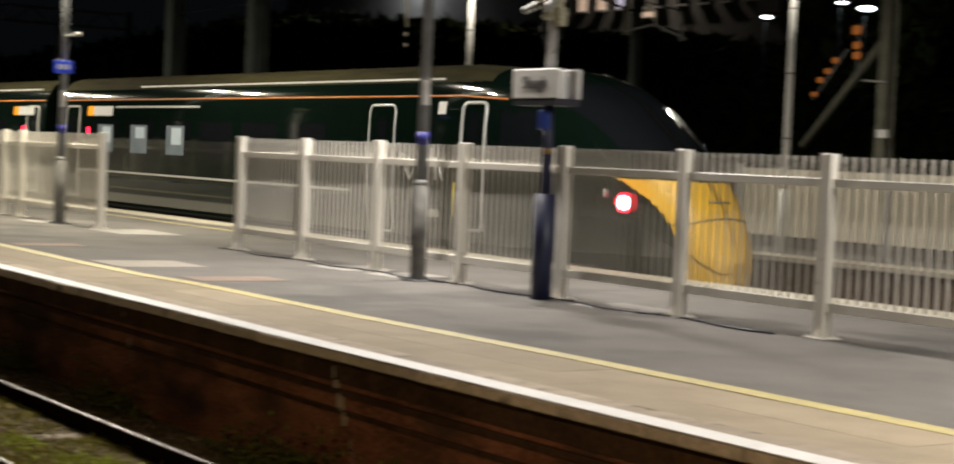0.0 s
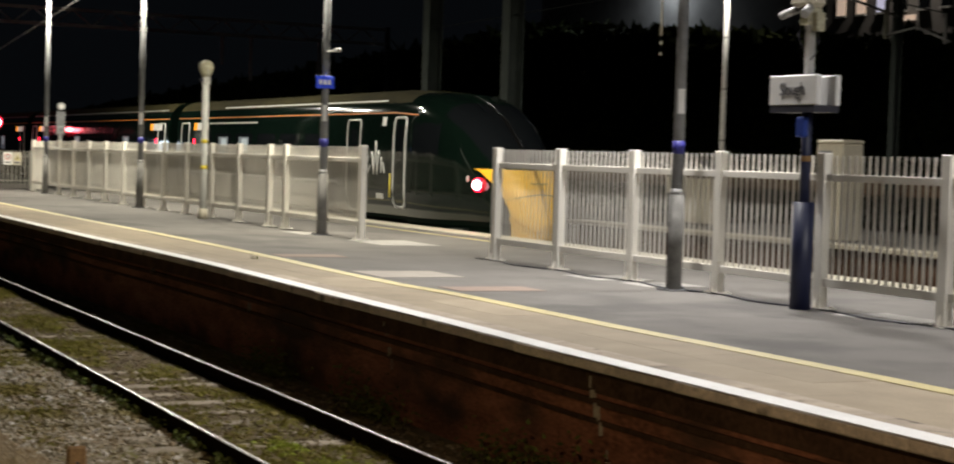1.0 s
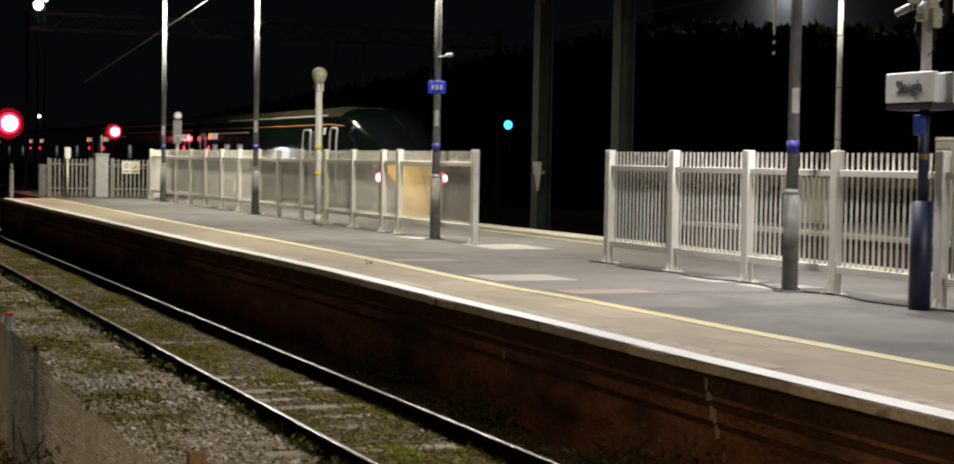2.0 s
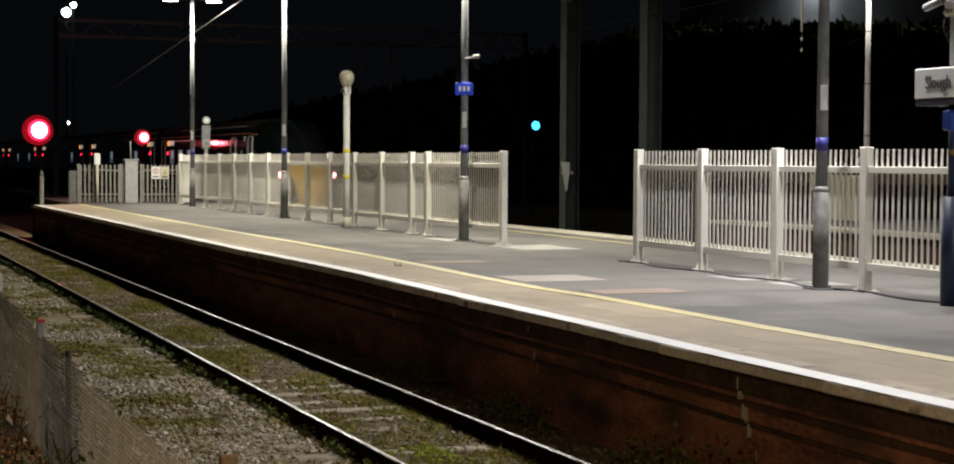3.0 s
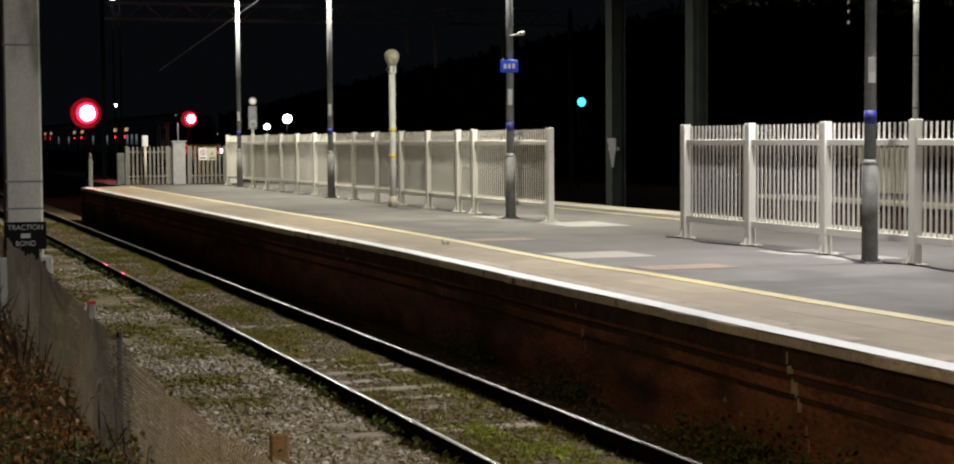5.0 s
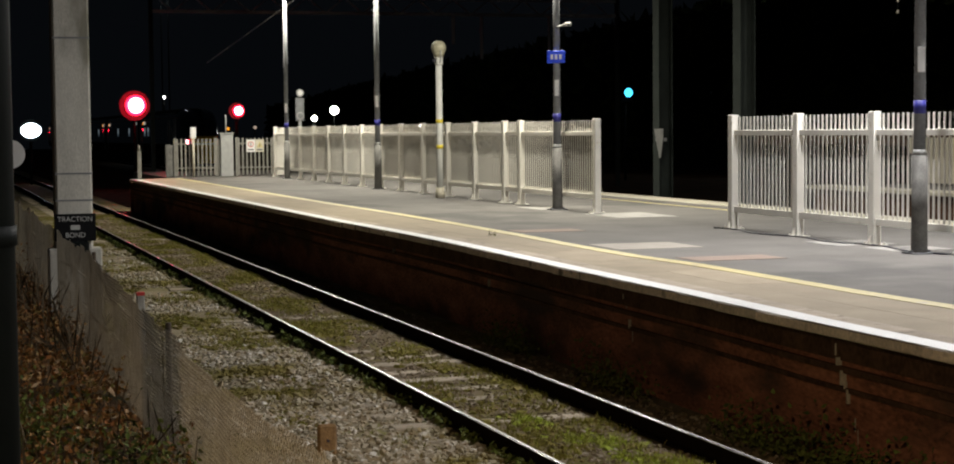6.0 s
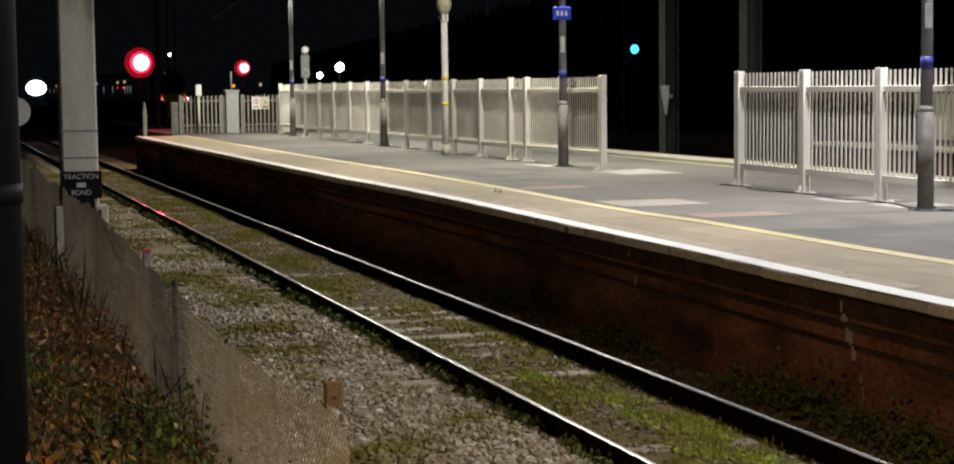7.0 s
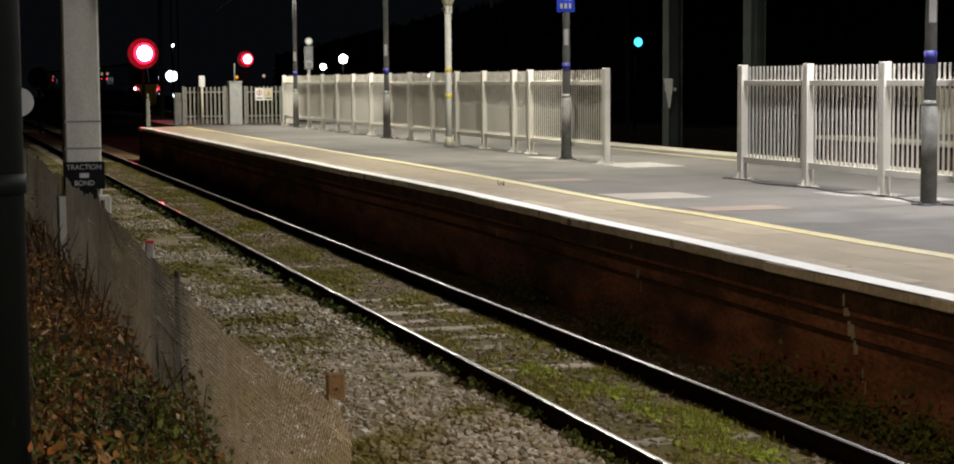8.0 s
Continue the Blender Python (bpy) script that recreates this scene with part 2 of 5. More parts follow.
GRASS_BRIGHT = mat("bright_grass_blades", (1, 1, 1), 0.7, vary=0.3, scale=3, bump=0, spec=0.15, islands=[(0.12, 0.13, 0.018), (0.3, 0.4, 0.035), (0.24, 0.26, 0.04), (0.17, 0.15, 0.045)])
LEAVES = mat("autumn_leaves", (1, 1, 1), 0.6, vary=0.3, scale=2, bump=0, islands=[(0.1, 0.055, 0.018), (0.32, 0.12, 0.035), (0.14, 0.12, 0.03), (0.25, 0.115, 0.038), (0.08, 0.045, 0.015), (0.2, 0.1, 0.035), (0.42, 0.25, 0.09)], spec=0.15)
DRY_LEAF = mat("pale_dry_leaves", (1, 1, 1), 0.7, vary=0.3, scale=2, bump=0, islands=[(0.3, 0.16, 0.06), (0.45, 0.33, 0.2), (0.22, 0.09, 0.03)], spec=0.15)
SHRUB = mat("dark_green_leaves", (1, 1, 1), 0.6, vary=0.3, scale=2, bump=0, islands=[(0.04, 0.05, 0.015), (0.12, 0.15, 0.034), (0.085, 0.085, 0.025)], spec=0.1)
MESH_WIRE = mat("weathered_mesh_wire", (0.44, 0.39, 0.3), 0.75, metal=0.0, vary=0.3, scale=5, bump=0, spec=0.15)
BLACK_SIGN = mat("black_sign_enamel", (0.006, 0.006, 0.007), 0.6, vary=0.2, bump=0, spec=0.1)
RED_PAINT = mat("red_paint", (0.4, 0.03, 0.02), 0.5, vary=0.2, bump=0)
RUST = mat("rusty_plate", (0.2, 0.115, 0.045), 0.9, vary=0.4, scale=12, bump=0.4)
POST_DARK = mat("dark_weathered_post", (0.05, 0.032, 0.018), 0.9, vary=0.4, scale=9, bump=0.3)
# Near-black finish shared by the column, signal posts and housings.
NEAR_BLACK = mat("near_black_finish", (0.006, 0.008, 0.0075), 0.6, vary=0.3, scale=3, bump=0.1, spec=0.1)
STAIN_WHITE = mat("lime_stain", (0.36, 0.32, 0.25), 0.9, vary=0.3, scale=14, bump=0.2)
ORANGE_GLOW = mat("orange_marker_glow", (0.3, 0.1, 0.02), 0.5, emit=(1.0, 0.3, 0.04), strength=0.14, bump=0)


# ---- mesh helpers ----
def box(bm, x0, y0, z0, x1, y1, z1, bevel=0.0):
    vs = [bm.verts.new((x, y, z)) for z in (z0, z1) for x, y in ((x0, y0), (x1, y0), (x1, y1), (x0, y1))]
    fs = [bm.faces.new([vs[i] for i in q]) for q in ((3, 2, 1, 0), (4, 5, 6, 7), (0, 1, 5, 4), (1, 2, 6, 5), (2, 3, 7, 6), (3, 0, 4, 7))]
    if bevel:
        bmesh.ops.bevel(bm, geom=list({e for f in fs for e in f.edges}), offset=bevel, segments=1, affect="EDGES")
    return bm


def tube(bm, p, q, r0, r1=None, n=12, caps=True):
    """A round bar from p to q."""
    p, q = Vector(p), Vector(q)
    r1 = r0 if r1 is None else r1
    rot = (q - p).to_track_quat("Z", "Y").to_matrix()
    a, b = [], []
    for i in range(n):
        c = rot @ Vector((math.cos(2 * math.pi * i / n), math.sin(2 * math.pi * i / n), 0))
        a.append(bm.verts.new(p + c * r0))
        b.append(bm.verts.new(q + c * r1))
    for i in range(n):
        bm.faces.new((a[i], a[(i + 1) % n], b[(i + 1) % n], b[i])).smooth = True
    if caps:
        bm.faces.new(a[::-1])
        bm.faces.new(b)
    return bm


def sweep(bm, pts, r, n=6):
    """A round bar bent along pts."""
    rings = []
    for i, p in enumerate(pts):
        d = (pts[min(i + 1, len(pts) - 1)] - pts[max(i - 1, 0)]).to_track_quat("Z", "Y").to_matrix()
        rings.append([bm.verts.new(p + d @ Vector((r * math.cos(2 * math.pi * k / n), r * math.sin(2 * math.pi * k / n), 0))) for k in range(n)])
    for a, b in zip(rings, rings[1:]):
        s = min(range(n), key=lambda j: (a[0].co - b[j].co).length)
        for k in range(n):
            bm.faces.new((a[k], a[(k + 1) % n], b[(k + 1 + s) % n], b[(k + s) % n])).smooth = True
    bm.faces.new(rings[0][::-1])
    bm.faces.new(rings[-1])
    return bm


def sphere(bm, c, r, squash=(1, 1, 1), u=16, v=10):
    bmesh.ops.create_uvsphere(bm, u_segments=u, v_segments=v, radius=1, matrix=Matrix.Translation(c) @ Matrix.Diagonal((r * squash[0], r * squash[1], r * squash[2], 1)))
    for f in bm.faces:
        f.smooth = True
    return bm


def mesh_of(name, bm, material):
    me = bpy.data.meshes.new(name)
    bm.to_mesh(me)
    bm.free()
    for m in (material if isinstance(material, (list, tuple)) else [material]):
        me.materials.append(m)
    return me


def part(name, bm, material, parent, label=""):
    ob = new(name, mesh_of(name, bm, material) if isinstance(bm, bmesh.types.BMesh) else bm)
    ob.parent = parent
    return tagged(ob, label)


def thing(name, label, category, at=(0, 0, 0), rz=0.0, group="", kind=""):
    ob = new(name)
    ob.location, ob.rotation_euler = at, (0, 0, radians(rz))
    return tagged(ob, label, category, group, kind)


def solid(name, bm, material, label, category, group="", kind="", at=(0, 0, 0)):
    ob = new(name, mesh_of(name, bm, material))
    ob.location = at
    return tagged(ob, label, category, group, kind)


B = bmesh.new


def boxed(*a, **k):
    return box(B(), *a, **k)


def tubed(*a, **k):
    return tube(B(), *a, **k)


def lettering(name, body, size, material, parent, m, label="", squeeze=1.0):
    """Words as flat raised letters in the built-in font."""
    cu = bpy.data.curves.new(name, "FONT")
    cu.body, cu.size, cu.extrude, cu.align_x, cu.align_y = body, size, 0.004, "CENTER", "CENTER"
    tmp = bpy.data.objects.new("tmp", cu)
    scene.collection.objects.link(tmp)
    bpy.context.view_layer.update()
    me = bpy.data.meshes.new_from_object(tmp.evaluated_get(bpy.context.evaluated_depsgraph_get()))
    bpy.data.objects.remove(tmp)
    me.transform(Matrix.Diagonal((squeeze, 1, 1, 1)))
    me.materials.clear()
    me.materials.append(material)
    ob = new(name, me)
    ob.parent, ob.matrix_basis = parent, m
    return tagged(ob, label)


# ---- platform ----
X0, X1, NEAR, FAR = -63.0, 16.0, 6.98, 16.45
EDGE_BOW = [(-63, 0.1), (-40, 0.1), (-31, 0.12), (-27.5, 0.21), (-24, 0.23), (-21, 0.17), (-18.9, 0.12), (-15.5, 0.09), (-13, 0.02), (-10, 0.0), (16, 0.0)]
LINE_BOW = [(-63, 0.0), (-38, -0.02), (-33, 0.05), (-29, 0.03), (-25.6, -0.04), (-22.5, -0.16), (-20.4, -0.17), (-18.8, -0.06), (-15, -0.09), (-12, -0.03), (16, -0.03)]


def bow(x, table=EDGE_BOW):
    return float(np.interp(x, *zip(*table)))


def strip(y0, y1, z0, z1, table=EDGE_BOW, wander=0.0):
    """A long bar along the platform that follows its slightly bowed edge; wander: how unevenly it is painted."""
    bm = B()
    rows = []
    for i in range(159):
        x = X0 + 0.5 * i
        a = y0 + bow(x, table) + wander * noise.noise((x * 1.1, 1, 4))
        b = y1 + bow(x, table) + wander * noise.noise((x * 1.3, 3, 4))
        rows.append([bm.verts.new(p) for p in ((x, a, z0), (x, b, z0), (x, b, z1), (x, a, z1))])
    for p, q in zip(rows, rows[1:]):
        for k in range(4):
            bm.faces.new((p[k], p[(k + 1) % 4], q[(k + 1) % 4], q[k]))
    bm.faces.new(rows[0]), bm.faces.new(rows[-1][::-1])
    bmesh.ops.recalc_face_normals(bm, faces=bm.faces)
    return bm


deck = solid("platform_floor", boxed(X0, 8.7, DECK - 0.5, X1, FAR - 0.62, DECK), ASPHALT, "worn grey asphalt island platform surface", "platform", kind="structure")
solid("platform_floor", boxed(-75.0, 8.6, DECK - 0.5, X0 - 0.201, FAR - 0.62, DECK), ASPHALT, "grey asphalt platform end behind the gate", "platform", kind="structure")
solid("platform_core", boxed(X0, NEAR + 0.6, -0.6, X1, 8.699, DECK - 0.106), BRICK, "brick core under the platform edge paving", "platform", kind="structure")
wall = solid("wall_platform", strip(NEAR + 0.14, NEAR + 0.34, -0.6, DECK - 0.09), BRICK, "sooty dark red brick platform face", "wall", kind="structure")
# Courses coloured dark: soot plus the shade below coping and ledges.
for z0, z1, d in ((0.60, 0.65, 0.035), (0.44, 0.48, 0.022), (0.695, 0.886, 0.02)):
    part("string_course", strip(NEAR + 0.14 - d, NEAR + 0.139, z0, z1), BRICK_SHADE, wall, "brick course darkened for soot and ledge shade")
solid("wall_platform_end", boxed(X0 - 0.2, NEAR + 0.14, -0.6, X0 - 0.002, FAR - 0.3, DECK - 0.14), BRICK, "dark brick end of the platform", "wall", kind="structure")
solid("wall_far_side", boxed(-75, FAR - 0.3, -0.6, X1, FAR - 0.15, DECK - 0.12), BRICK, "dark brick face on the far side of the platform", "wall", kind="structure")
solid("far_coping", boxed(-75, FAR - 0.62, DECK - 0.12, X1, FAR, DECK + 0.03, bevel=0.01), CREAM, "cream painted coping on the platform's far edge", "coping", kind="structure")
solid("far_yellow_line", boxed(-75, FAR - 1.35, DECK, X1, FAR - 1.22, DECK + 0.004), YELLOW_LINE, "yellow line along the far platform edge", "line", kind="structure")
solid("white_line", strip(NEAR + 0.014, NEAR + 0.245, DECK + 0.001, DECK + 0.009, EDGE_BOW, 0.008), WHITE_LINE, "white painted platform edge line", "line", kind="structure")
solid("yellow_line", strip(8.7, 8.915, DECK + 0.001, DECK + 0.006, LINE_BOW, 0.018), YELLOW_LINE, "yellow painted safety line", "line", kind="structure")


# ---- track ----
RAILS = (4.69, 6.19)
ground = solid("ground", boxed(-400, -60, -1.6, 120, 300, -0.6), SOIL, "dark soil reaching to the horizon", "ground", kind="structure")
solid("ballast_bed", boxed(-140, 2.15, -0.6, 40, NEAR + 0.45, -0.19), BALLAST, "mossy stone ballast bed of the near track", "ballast", kind="structure")


solid("moss_strip", boxed(-140, 4.74, -0.19, 40, 6.14, -0.165), MOSS, "olive moss over the ballast between the rails", "moss", kind="structure")


def rail(y, z, x0, x1, kind_label):
    t = thing("rail", kind_label, "rail", (0, y, z), group="rails")
    bm = B()
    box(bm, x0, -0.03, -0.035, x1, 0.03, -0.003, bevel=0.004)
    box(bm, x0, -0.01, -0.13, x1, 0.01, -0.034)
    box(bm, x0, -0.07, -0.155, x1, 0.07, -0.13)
    part("web", bm, RAIL_SIDE, t, "rusty web and foot, darkened for their shaded side")
    part("head", boxed(x0, -0.024, -0.0025, x1, 0.024, 0.001), RAIL_TOP, t, "worn rail head")
    bm = B()
    rows = [[bm.verts.new((x, k * 0.003 - 0.013, 0.0035 - (k * 0.003 - 0.013) ** 2 / 0.4)) for k in range(-3, 4)] for x in (x0, x1)]
    for a, b, c, d in zip(rows[0], rows[1], rows[1][1:], rows[0][1:]):
        bm.faces.new((a, b, c, d)).smooth = True
    part("running_band", bm, RAIL_BAND, t, "polished running surface")
    return t


for y in RAILS:
    rail(y, 0, -140, 40, "rusty steel rail with a polished top")
for y in (17.25, 18.75):
    rail(y, 0.1, -330, 30, "steel rail of the far track")
sl = boxed(-0.125, -1.3, -0.09, 0.125, 1.3, 0.035, bevel=0.012)
sleeper_me = mesh_of("sleeper", sl, SLEEPER)
for i in range(110):
    ob = tagged(new("sleeper", sleeper_me), "weathered timber sleeper sunk in mossy ballast", "sleeper", "sleepers")
    bare = -20.5 < -80 + i * 0.7 < -15.5
    ob.location, ob.rotation_euler = (-80 + i * 0.7, 5.44 + random.uniform(-0.04, 0.04), (-0.185 if bare else -0.205) + random.uniform(-0.02, 0.015)), (0, 0, random.uniform(-0.015, 0.015))


# ---- fence ----
FY = 12.42
PALE_GAP = 0.1235


def post():
    t = new("post")
    bm = B()
    box(bm, -0.075, -0.06, 0.0, 0.075, 0.06, 1.83, bevel=0.008)
    part("shaft", bm, FENCE_WHITE, t)
    bm = B()
    box(bm, -0.14, -0.13, 0, 0.14, 0.13, 0.016, bevel=0.004)
    for a in (-1, 1):
        box(bm, a * 0.105 - 0.012, -0.1, 0.014, a * 0.105 + 0.012, -0.075, 0.035)
        box(bm, a * 0.105 - 0.012, 0.075, 0.014, a * 0.105 + 0.012, 0.1, 0.035)
    part("base_plate", bm, FENCE_WHITE, t)
    bm = B()
    a = [bm.verts.new((-0.007, y, z)) for y, z in ((-0.12, 0.016), (-0.05, 0.016), (-0.05, 0.16))]
    b = [bm.verts.new((0.007, y, z)) for y, z in ((-0.12, 0.016), (-0.05, 0.016), (-0.05, 0.16))]
    bm.faces.new(a[::-1]), bm.faces.new(b)
    for i in range(3):
        bm.faces.new((a[i], a[(i + 1) % 3], b[(i + 1) % 3], b[i]))
    part("gusset", bm, FENCE_WHITE, t)
    return t


def panel(length):
    t = new("panel")
    for name, z0, z1 in (("top_rail", 1.5, 1.585), ("bottom_rail", 0.27, 0.365)):
        part(name, boxed(0.076, -0.03, z0, length - 0.076, 0.03, z1, bevel=0.006), FENCE_WHITE, t)
    n = int((length - 0.2) / PALE_GAP)
    me = mesh_of("pale", boxed(-0.0225, -0.0065, 0.27, 0.0225, 0.0065, 1.8, bevel=0.002), FENCE_WHITE)
    for i in range(n + 1):
        ob = part("pale", me, None, t)
        ob.location = ((length - n * PALE_GAP) / 2 + i * PALE_GAP, 0.0395, 0)
    return t


def fence_run(fence, xs, panels=None):
    for x in xs:
        if "post" not in MADE:
            MADE["post"] = ob = post()
            ob.location = (x, FY, DECK)
        else:
            ob = copy_thing(MADE["post"], pose(x, FY, DECK))
        ob.parent = fence
    for a, b in zip(xs, xs[1:]):
        key = round(b - a, 2)
        if key not in MADE:
            MADE[key] = ob = panel(b - a)
            ob.location = (a, FY, DECK)
        else:
            ob = copy_thing(MADE[key], pose(a, FY, DECK))
        ob.parent = fence


MADE = {}
right_fence = thing("railing_fence", "white painted steel bar railing on square posts", "fence", group="platform railings")
fence_run(right_fence, [-25.35 + 2.175 * i for i in range(11)])
left_fence = thing("railing_fence", "long white painted steel bar railing ending at the passage", "fence", group="platform railings")
fence_run(left_fence, [-36.8 - 2.2 * i for i in range(12, 0, -1)] + [-36.8, -35.71, -33.49, -31.27])


part("end_board", boxed(-63.36, 12.44, DECK + 0.06, -63.3, 12.8, DECK + 1.78, bevel=0.01), FENCE_WHITE, left_fence, "plain white end board")


# ---- lamp columns ----
def lamp_column(twin=True):
    t = thing("lamp_column", "tall grey steel platform lamp column with twin heads", "lamp column", group="lamp columns")
    part("base_sleeve", tubed((0, 0, 0), (0, 0, 1.25), 0.105, 0.1, n=16), COLUMN_BASE, t, "dark wider base section")
    part("collar", tubed((0, 0, 1.25), (0, 0, 1.33), 0.1, 0.075, n=16), GALV, t, "pale collar")
    part("shaft", tubed((0, 0, 1.33), (0, 0, HEAD_Z), 0.078, 0.06, n=16), COLUMN_GREY, t)
    bm = B()
    box(bm, -0.16, -0.16, 0, 0.16, 0.16, 0.02)
    box(bm, -0.02, -0.15, 0.02, 0.02, -0.1, 0.05)
    box(bm, -0.02, 0.1, 0.02, 0.02, 0.15, 0.05)
    part("base_plate", bm, COLUMN_GREY, t)
    part("blue_band", tubed((0, 0, 1.78), (0, 0, 1.95), 0.079, n=16), BAND_BLUE, t, "dark blue band")
    part("notice", boxed(0.072, -0.045, 2.3, 0.088, 0.045, 2.62), SIGN_WHITE, t, "small white notice strapped on").rotation_euler[2] = radians(-20)
    part("arm", tubed((0, -ARM, HEAD_Z), (0, ARM, HEAD_Z), 0.03), COLUMN_GREY, t)
    for s in (-1, 1):
        h = part("lamp_head", boxed(-0.16, s * ARM - 0.3, HEAD_Z - 0.06, 0.16, s * ARM + 0.3, HEAD_Z + 0.08, bevel=0.03), GALV, t)
        part("diffuser", boxed(-0.12, s * ARM - 0.24, HEAD_Z - 0.1, 0.12, s * ARM + 0.24, HEAD_Z - 0.061, bevel=0.01), LAMP_GLOW, h, "glowing white lens")
    return t


lc = lamp_column()
lc.location = (*COLUMNS[0], DECK)
for c in COLUMNS[1:]:
    copy_thing(lc, pose(*c, DECK))


def slim_column(x, y):
    """The paler jointed columns of the platform across the tracks."""
    t = thing("lamp_column", "slim pale jointed lamp column across the tracks", "lamp column", (x, y, DECK), group="lamp columns")
    part("base_sleeve", tubed((0, 0, 0), (0, 0, 1.3), 0.095, n=14), POLE_GREY, t)
    part("shaft", tubed((0, 0, 1.3), (0, 0, HEAD_Z), 0.075, 0.06, n=14), POLE_GREY, t)
    for z in (2.3, 3.6, 4.9):
        part("joint_band", tubed((0, 0, z), (0, 0, z + 0.03), 0.078, n=14), COLUMN_BASE, t, "dark joint ring")
    part("arm", tubed((0, -0.5, HEAD_Z), (0, 0.5, HEAD_Z), 0.03), COLUMN_GREY, t)
    for s in (-1, 1):
        h = part("lamp_head", boxed(-0.16, s * 0.5 - 0.25, HEAD_Z - 0.06, 0.16, s * 0.5 + 0.25, HEAD_Z + 0.08, bevel=0.03), GALV, t)
        part("diffuser", boxed(-0.12, s * 0.5 - 0.2, HEAD_Z - 0.1, 0.12, s * 0.5 + 0.2, HEAD_Z - 0.061, bevel=0.01), LAMP_GLOW, h, "glowing white lens")


for c in FAR_COLUMNS:
    slim_column(*c)


# ---- platform fixtures ----
def speaker_pole():
    t = thing("speaker_pole", "slim cream pole with yellow bands and a capped camera housing", "pole", (-40.41, 11.97, DECK))
    part("shaft", tubed((0, 0, 0), (0, 0, 3.25), 0.085, 0.075, n=16), POLE_GREY, t)
    part("foot", tubed((0, 0, 0), (0, 0, 0.25), 0.12, 0.1, n=16), CREAM, t)
    for z in (1.19, 1.81):
        part("yellow_band", tubed((0, 0, z), (0, 0, z + 0.09), 0.086, n=16), YELLOW_BAND, t, "yellow warning band")
    part("bracket", boxed(-0.1, -0.08, 3.2, 0.1, 0.08, 3.4, bevel=0.02), POLE_GREY, t, "pale bracket with small fittings")
    for sx in (-1, 1):
        arm = [Vector((sx * r, 0, z)) for r, z in ((0.08, 3.24), (0.15, 3.3), (0.185, 3.42), (0.175, 3.56))]
        part("strap", sweep(B(), arm, 0.012), GALV, t, "thin curved strap")
    part("fitting", tubed((0.02, -0.16, 3.3), (0.02, -0.08, 3.32), 0.035), DARK, t)
    prof = [(0.1, 3.39), (0.125, 3.46), (0.165, 3.54), (0.18, 3.62), (0.172, 3.69), (0.13, 3.75), (0.07, 3.785), (0.012, 3.795)]
    bm = B()
    rings = [[bm.verts.new((r * math.cos(k * 0.3927), r * math.sin(k * 0.3927), z)) for k in range(16)] for r, z in prof]
    for a, b in zip(rings, rings[1:]):
        for k in range(16):
            bm.faces.new((a[k], a[(k + 1) % 16], b[(k + 1) % 16], b[k])).smooth = True
    bm.faces.new(rings[0][::-1]), bm.faces.new(rings[-1])
    part("housing", bm, HOUSING, t, "domed dirty cream housing")
    return t


speaker_pole()


def small_sign(x, y, z, w, h, material, label, name="blue_sign"):
    t = thing(name, label, "sign", (x, y, z))
    part("plate", boxed(-w / 2, -0.012, -h / 2, w / 2, 0.012, h / 2, bevel=0.004), material, t)
    part("clamp", boxed(-0.05, 0.012, -0.03, 0.05, 0.1, 0.03), GALV, t)
    return t


bs = small_sign(-32.89, 12.2, 4.06, 0.36, 0.25, BLUE, "small blue platform zone sign clamped to a lamp column")
bs.rotation_euler = (0, 0, radians(68))
for i in range(3):
    part("mark", boxed(-0.11 + i * 0.085, -0.018, -0.05, -0.06 + i * 0.085, -0.0125, 0.05), SIGN_WHITE, bs, "pale unreadable mark")
t = thing("camera_arm", "short grey arm with a small lamp on a column", "bracket", (-33.0, 12.25, 4.67))
part("bar", tubed((0.06, 0, 0), (0.55, 0, 0), 0.02), GALV, t)
part("lens", boxed(0.55, -0.05, -0.03, 0.75, 0.05, 0.05, bevel=0.02), GALV, t)


